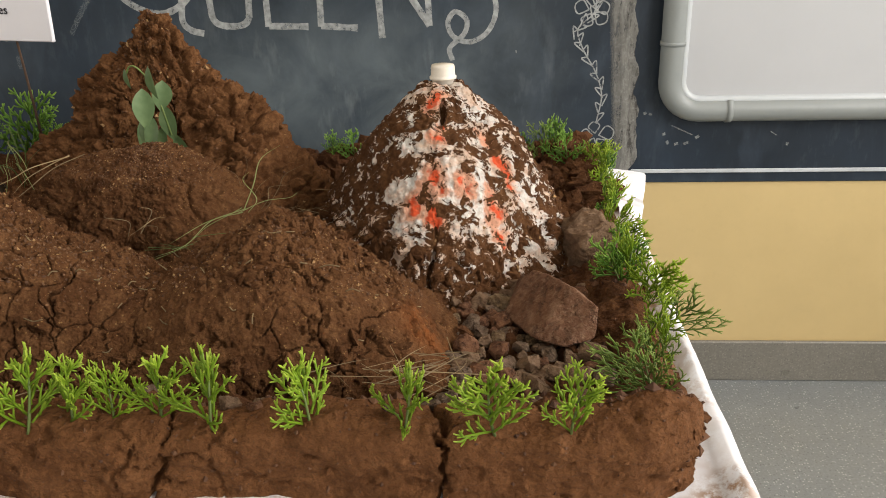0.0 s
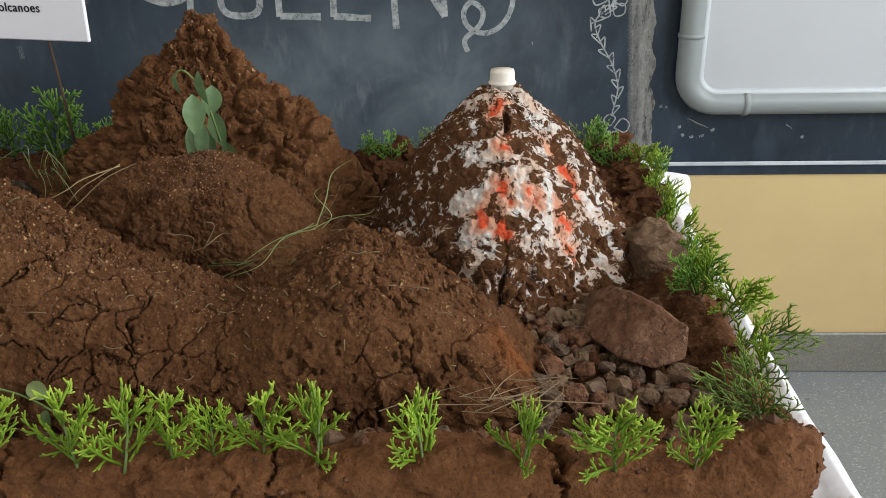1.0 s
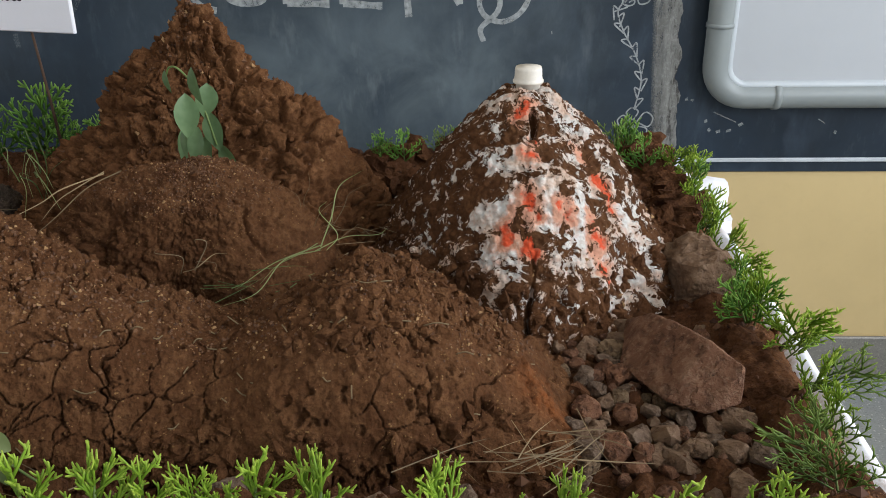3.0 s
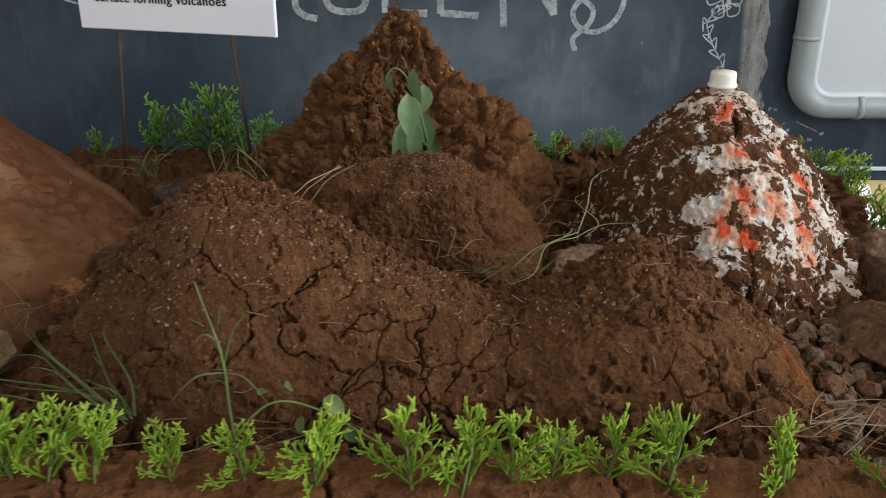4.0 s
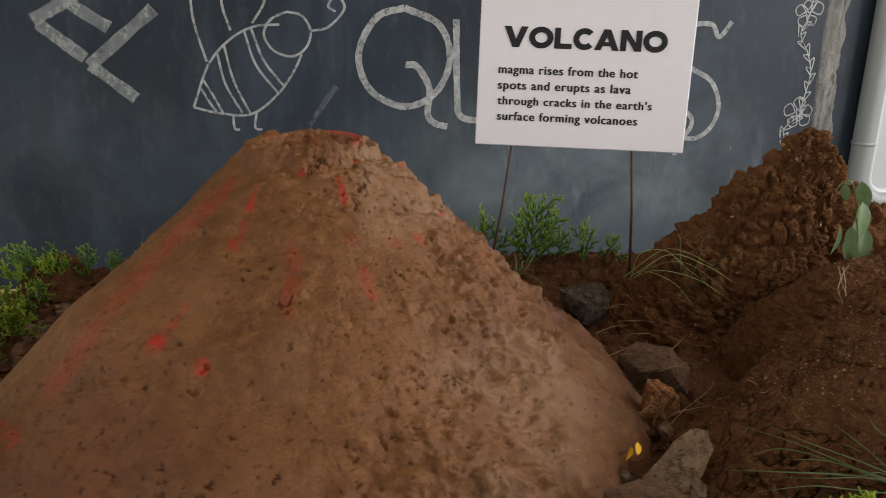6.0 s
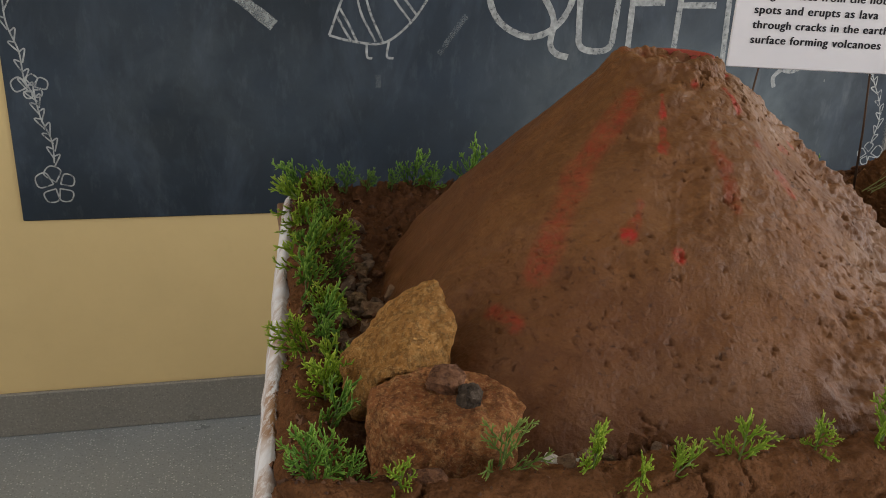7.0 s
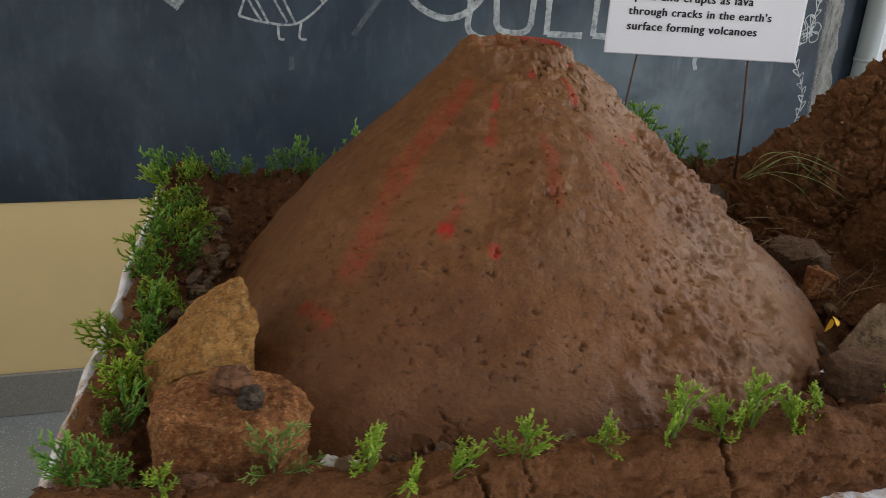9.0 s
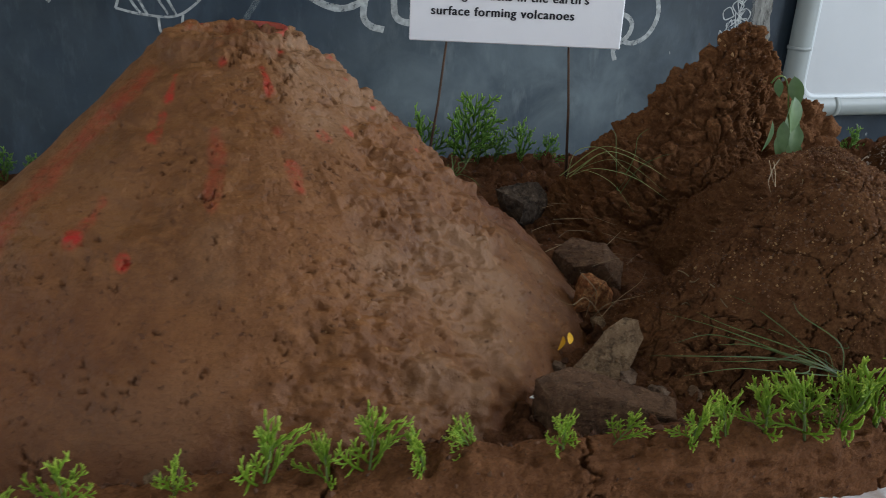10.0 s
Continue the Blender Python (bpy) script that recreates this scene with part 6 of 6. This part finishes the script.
tangle("tangle of dry straw at the end of the ridge", (0.515, 1.0, 0.966), (0.03, 0.016, 0.006), 26, 0.07, 0.0008, STRAW, 7)
tangle("dry grass litter behind the front rim", (0.06, 0.97, 0.962), (0.09, 0.012, 0.006), 24, 0.06, 0.0008, STRAW, 8)
tangle("dry straw in the hollow between mound and mountain", (0.33, 1.37, 0.975), (0.03, 0.03, 0.01), 14, 0.05, 0.0006, STRAW, 9)
tangle("green grass litter behind the ridge", (0.28, 1.2, 1.0), (0.04, 0.015, 0.008), 9, 0.045, 0.0008, GRASS, 10)
tangle("dry grass litter in the valley", (-0.12, 1.33, 0.962), (0.03, 0.06, 0.008), 16, 0.05, 0.0008, STRAW, 14)
tuft("dry straw in the valley by the volcano", (-0.2, 1.14, 0.965), [(-0.23, 1.12, 1.03), (-0.16, 1.12, 1.0), (-0.2, 1.11, 1.04), (-0.13, 1.18, 1.0), (-0.24, 1.17, 0.98)], 0.0009, STRAW, 0.006, 8, "straw_bundle")

weed = tagged(new("weed"), "thin upright weed with narrow leaves in front of the ridge", "plant")
V, F = tube_data(curve_pts([(0.062, 0.96, 0.955), (0.06, 0.962, 1.0), (0.058, 0.965, 1.045), (0.044, 0.97, 1.1)], 5), [0.0011] * 12 + [0.0006] * 4, 6)
part("stem", mesh_of("stem", V, F, TWIG), None, weed)
for z0, e in ((1.03, (0.094, 0.95, 1.012)), (1.03, (0.024, 0.94, 1.018)), (1.035, (0.078, 0.97, 1.075)), (1.02, (0.04, 0.975, 1.0)), (1.055, (0.036, 0.965, 1.05)), (1.07, (0.066, 0.965, 1.08))):
    root = Vector((0.059, 0.964, z0))
    part("leaf", blade([root, root.lerp(Vector(e), 0.5) + Vector((0, 0, 0.009)), e], 0.0014, GRASS, "leaf"), None, weed)

creeper = tagged(new("creeper"), "small creeping weed with wilted heart-shaped leaves", "plant")
V, F = tube_data(curve_pts([(0.05, 0.96, 0.96), (0.085, 0.975, 0.995), (0.12, 0.985, 0.985), (0.17, 0.97, 0.965)], 6), 0.001, 5)
part("stem", mesh_of("stem", V, F, TWIG), None, creeper)
for k, (x, y, z, L, rz) in enumerate(((0.125, 0.99, 0.992, 0.024, -20), (0.098, 0.98, 1.008, 0.016, 60), (0.085, 0.978, 1.006, 0.015, 140), (0.11, 0.975, 0.985, 0.018, -90), (0.07, 0.97, 0.985, 0.016, 200), (0.145, 0.97, 0.98, 0.017, -60))):
    lf = part("leaf", leaf_mesh(L * 0.8, L * 0.6, GRASS if k % 2 else PALEGRASS, 0.3, 1.5), None, creeper)
    lf.matrix_basis = pose(x, y, z, 40, 25, rz)

petal = tagged(new("petal", leaf_mesh(0.016, 0.006, YELLOWBIT, 0.6)), "small bright yellow petal at the volcano's foot", "petal")
petal.matrix_world = pose(-0.262, 1.083, 0.982, 30, 60, 40)
tagged(copy_thing(petal, pose(-0.256, 1.08, 0.974, 20, -40, 60)), "small curled yellow petal beside the tan slab", "petal")
scrap = tagged(new("paper_scrap", rock_mesh("paper_scrap", 77, (0.007, 0.004, 0.004), PAPER, 9, 2)), "tiny crumpled white paper scrap", "scrap")
scrap.matrix_world = pose(-0.306, 1.03, 0.952)
V, F = [], []
fn = 14
for i in range(fn + 1):
    t = i / fn
    yy = 1.68 - 0.16 * t
    for k in range(6):
        u = k / 5
        out_ = min(1, u / 0.6)
        hang = max(0, u - 0.6) / 0.4
        V.append((0.764 + (0.06 - 0.03 * t) * out_ + 0.006 * noise.noise((t * 12, u * 3, 1)), yy + 0.012 * noise.noise((t * 9, u * 4, 4)), 0.94 + 0.006 * math.sin(t * 9) - 0.008 * out_ - 0.02 * t - 0.05 * hang + 0.007 * noise.noise((t * 14, u * 4, 8)) * out_))
for i in range(fn):
    for k in range(5):
        F.append([i * 6 + k, i * 6 + k + 1, (i + 1) * 6 + k + 1, (i + 1) * 6 + k])
bm = bmesh.new()
bm.from_mesh(mesh_of("cloth_flap", V, F, PAPER, False))
bmesh.ops.solidify(bm, geom=list(bm.faces), thickness=0.0012)
thing("cloth_flap", bm, PAPER, "stiff white fold of the covering sheet standing at the tray's edge", "sheet")

# crumbs of soil, straw bits
rng_np = np.random.RandomState(5)
OCT = np.array([[1, 0, 0], [-1, 0, 0], [0, 1, 0], [0, -1, 0], [0, 0, 1], [0, 0, -1]], float)
OCF = np.array([[0, 2, 4], [2, 1, 4], [1, 3, 4], [3, 0, 4], [2, 0, 5], [1, 2, 5], [3, 1, 5], [0, 3, 5]])


def crumbs(owner, pts, count, smin, smax, mat, label, keep=None):
    """Tiny soil crumbs lying on a surface, one object."""
    src_ = pts if keep is None else pts[keep(pts)]
    c = src_[rng_np.randint(0, len(src_), count)]
    size = smin + (smax - smin) * rng_np.rand(count) ** 3
    V = np.einsum("nij,kj->nki", np.eye(3)[None] + 0.7 * (rng_np.rand(count, 3, 3) - 0.5), OCT) * size[:, None, None] * (0.7 + 0.6 * rng_np.rand(count, 6, 1)) + c[:, None, :] + np.array([0, 0, 0.2]) * size[:, None, None]
    F = (OCF[None] + (np.arange(count) * 6)[:, None, None]).reshape(-1, 3)
    tagged(part("crumb_layer", mesh_of("crumb_layer", V.reshape(-1, 3), F, mat, False), None, owner, label), kind="stuff")


n = Nodes("soil_crumb")
rnd = n.per_island()
c = n.mix(n.ramp(rnd, 0.0, 0.7), (0.07, 0.03, 0.013), (0.16, 0.075, 0.032))
c = n.mix(n.ramp(rnd, 0.86, 0.88), c, (0.29, 0.165, 0.068))
n.set("Base Color", c).set("Roughness", 0.9)
CRUMB = n.m
n = Nodes("dark_soil_crumb")
n.set("Base Color", n.mix(n.ramp(n.per_island(), 0.0, 1.0), (0.055, 0.022, 0.01), (0.14, 0.062, 0.027))).set("Roughness", 0.9)
CRUMB_DARK = n.m
crumbs(ridge, RIDGE_PTS, 11000, 0.0004, 0.0019, CRUMB, "loose red-brown crumbs and gold grains on the ridge", lambda p: p[:, 2] + 0.5 * (p[:, 1] - 1.1) > 0.975 + 0.07 * rng_np.rand(len(p)))
crumbs(dome, DOME_PTS, 4000, 0.0004, 0.0015, CRUMB, "loose soil crumbs on the mound", lambda p: p[:, 2] > 1.045)
crumbs(mountain, MTN_PTS, 1800, 0.0006, 0.003, CRUMB, "loose soil crumbs on the mountain", lambda p: p[:, 2] > 0.95)
crumbs(bed, BED_PTS, 7000, 0.001, 0.005, CRUMB_DARK, "loose dark soil crumbs on the bed", lambda p: (p[:, 1] > 0.935) & (p[:, 2] > 0.93))
crumbs(bed, BED_PTS, 1200, 0.0005, 0.0024, CRUMB_DARK, "fine crumbs on the front rim", lambda p: (p[:, 1] < 0.945) & (p[:, 2] > 0.925))
crumbs(cone, CONE_PTS, 900, 0.0006, 0.003, CRUMB, "loose soil crumbs on the painted cone", lambda p: p[:, 2] < 1.0)
crumbs(volcano, VOL_PTS, 700, 0.0005, 0.0018, CRUMB, "fine grains on the volcano's flank", lambda p: p[:, 0] > -0.5)

BALLS = []
for level in (1, 2):
    bm = bmesh.new()
    bmesh.ops.create_icosphere(bm, subdivisions=level, radius=1)
    bm.verts.index_update()
    BALLS.append((np.array([v.co[:] for v in bm.verts]), np.array([[v.index for v in f.verts] for f in bm.faces])))
    bm.free()


def clods(owner, pts, count, smin, smax, mat, label, keep=None, sink=0.25, power=2.0):
    """Rounded soil clods half sunk in a surface, one object."""
    src_ = pts if keep is None else pts[keep(pts)]
    ICO, ICF = BALLS[smax > 0.0115 or owner is mountain]
    c = src_[rng_np.randint(0, len(src_), count)]
    size = smin + (smax - smin) * rng_np.rand(count) ** power
    shape = np.eye(3)[None] * (0.75 + 0.5 * rng_np.rand(count, 1, 3)) + 0.5 * (rng_np.rand(count, 3, 3) - 0.5)
    k = len(ICO)
    seedp = (ICO[None] * 1.4 + rng_np.rand(count, 1, 3) * 50).reshape(-1, 3)
    lump = 1 + 0.65 * fbm(seedp, 1.2, 2, 3).reshape(count, k, 1)
    V = np.einsum("nij,kj->nki", shape, ICO) * lump * size[:, None, None] + c[:, None, :] + np.array([0, 0, -sink]) * size[:, None, None]
    F = (ICF[None] + (np.arange(count) * k)[:, None, None]).reshape(-1, 3)
    tagged(part("clod_layer", mesh_of("clod_layer", V.reshape(-1, 3), F, mat, owner is mountain), None, owner, label), kind="stuff")


clods(mountain, MTN_PTS, 260, 0.0015, 0.007, ROUGH_SOIL, "rounded soil clods on the mountain", lambda p: p[:, 2] > 0.95, 0.35, 2.6)
clods(ridge, RIDGE_PTS, 1700, 0.001, 0.006, DRY, "small clods on the ridge", lambda p: (p[:, 2] > 1.0) & (p[:, 1] > 1.085), 0.2, 3.0)
clods(ridge, RIDGE_PTS, 420, 0.0015, 0.007, DRY, "small clods on the ridge's lower hump", lambda p: (p[:, 0] > 0.33) & (p[:, 2] > 1.025), 0.25, 2.0)
clods(ridge, RIDGE_PTS, 200, 0.003, 0.009, DRY, "small clods at the ridge's foot", lambda p: (p[:, 2] < 0.985) & (p[:, 1] < 1.05), 0.0, 2.0)
clods(dome, DOME_PTS, 500, 0.0008, 0.0028, DRY, "small clods on the mound", lambda p: p[:, 2] > 1.03, 0.2, 2.5)
clods(bed, BED_PTS, 1300, 0.002, 0.013, BED, "dark soil clods on the bed", lambda p: (p[:, 1] > 0.94) & (p[:, 2] > 0.925) & (p[:, 0] > -0.98), 0.1, 3.0)
clods(bed, BED_PTS, 420, 0.005, 0.018, BED, "dark soil clods between the mountain and the cone", lambda p: (p[:, 1] > 1.42) & (p[:, 2] > 0.925) & (p[:, 0] > 0.28), 0.0, 1.5)
clods(bed, BED_PTS, 260, 0.001, 0.004, RIMSOIL, "small soil lumps on the front rim", lambda p: (p[:, 1] < 0.945) & (p[:, 2] > 0.925), 0.4, 2.5)
clods(cone, CONE_PTS, 300, 0.002, 0.009, LAVA, "soil clods round the painted cone's foot", lambda p: p[:, 2] < 0.985, 0.1, 2.0)

bits = []
r = random.Random(9)
for _ in range(120):
    src_ = RIDGE_PTS[r.randrange(len(RIDGE_PTS))]
    if src_[2] < 0.97:
        continue
    p0 = Vector(src_) + Vector((0, -0.0008, 0.0012))
    a, L = r.uniform(0, 6.28), r.uniform(0.006, 0.02)
    t = Vector((math.cos(a), 0.5 * math.sin(a), 0.25 * math.sin(a)))
    bits.append(tube_data(curve_pts([p0, p0 + t * L * 0.5 + Vector((0, -0.001, r.uniform(-0.003, 0.003))), p0 + t * L + Vector((0, -0.001, 0))], 4), 0.0006, 4))
V, F = join(bits)
tagged(part("straw_layer", mesh_of("straw_layer", V, F, STRAW), None, ridge, "short dry straw bits and roots stuck on the ridge"), kind="stuff")
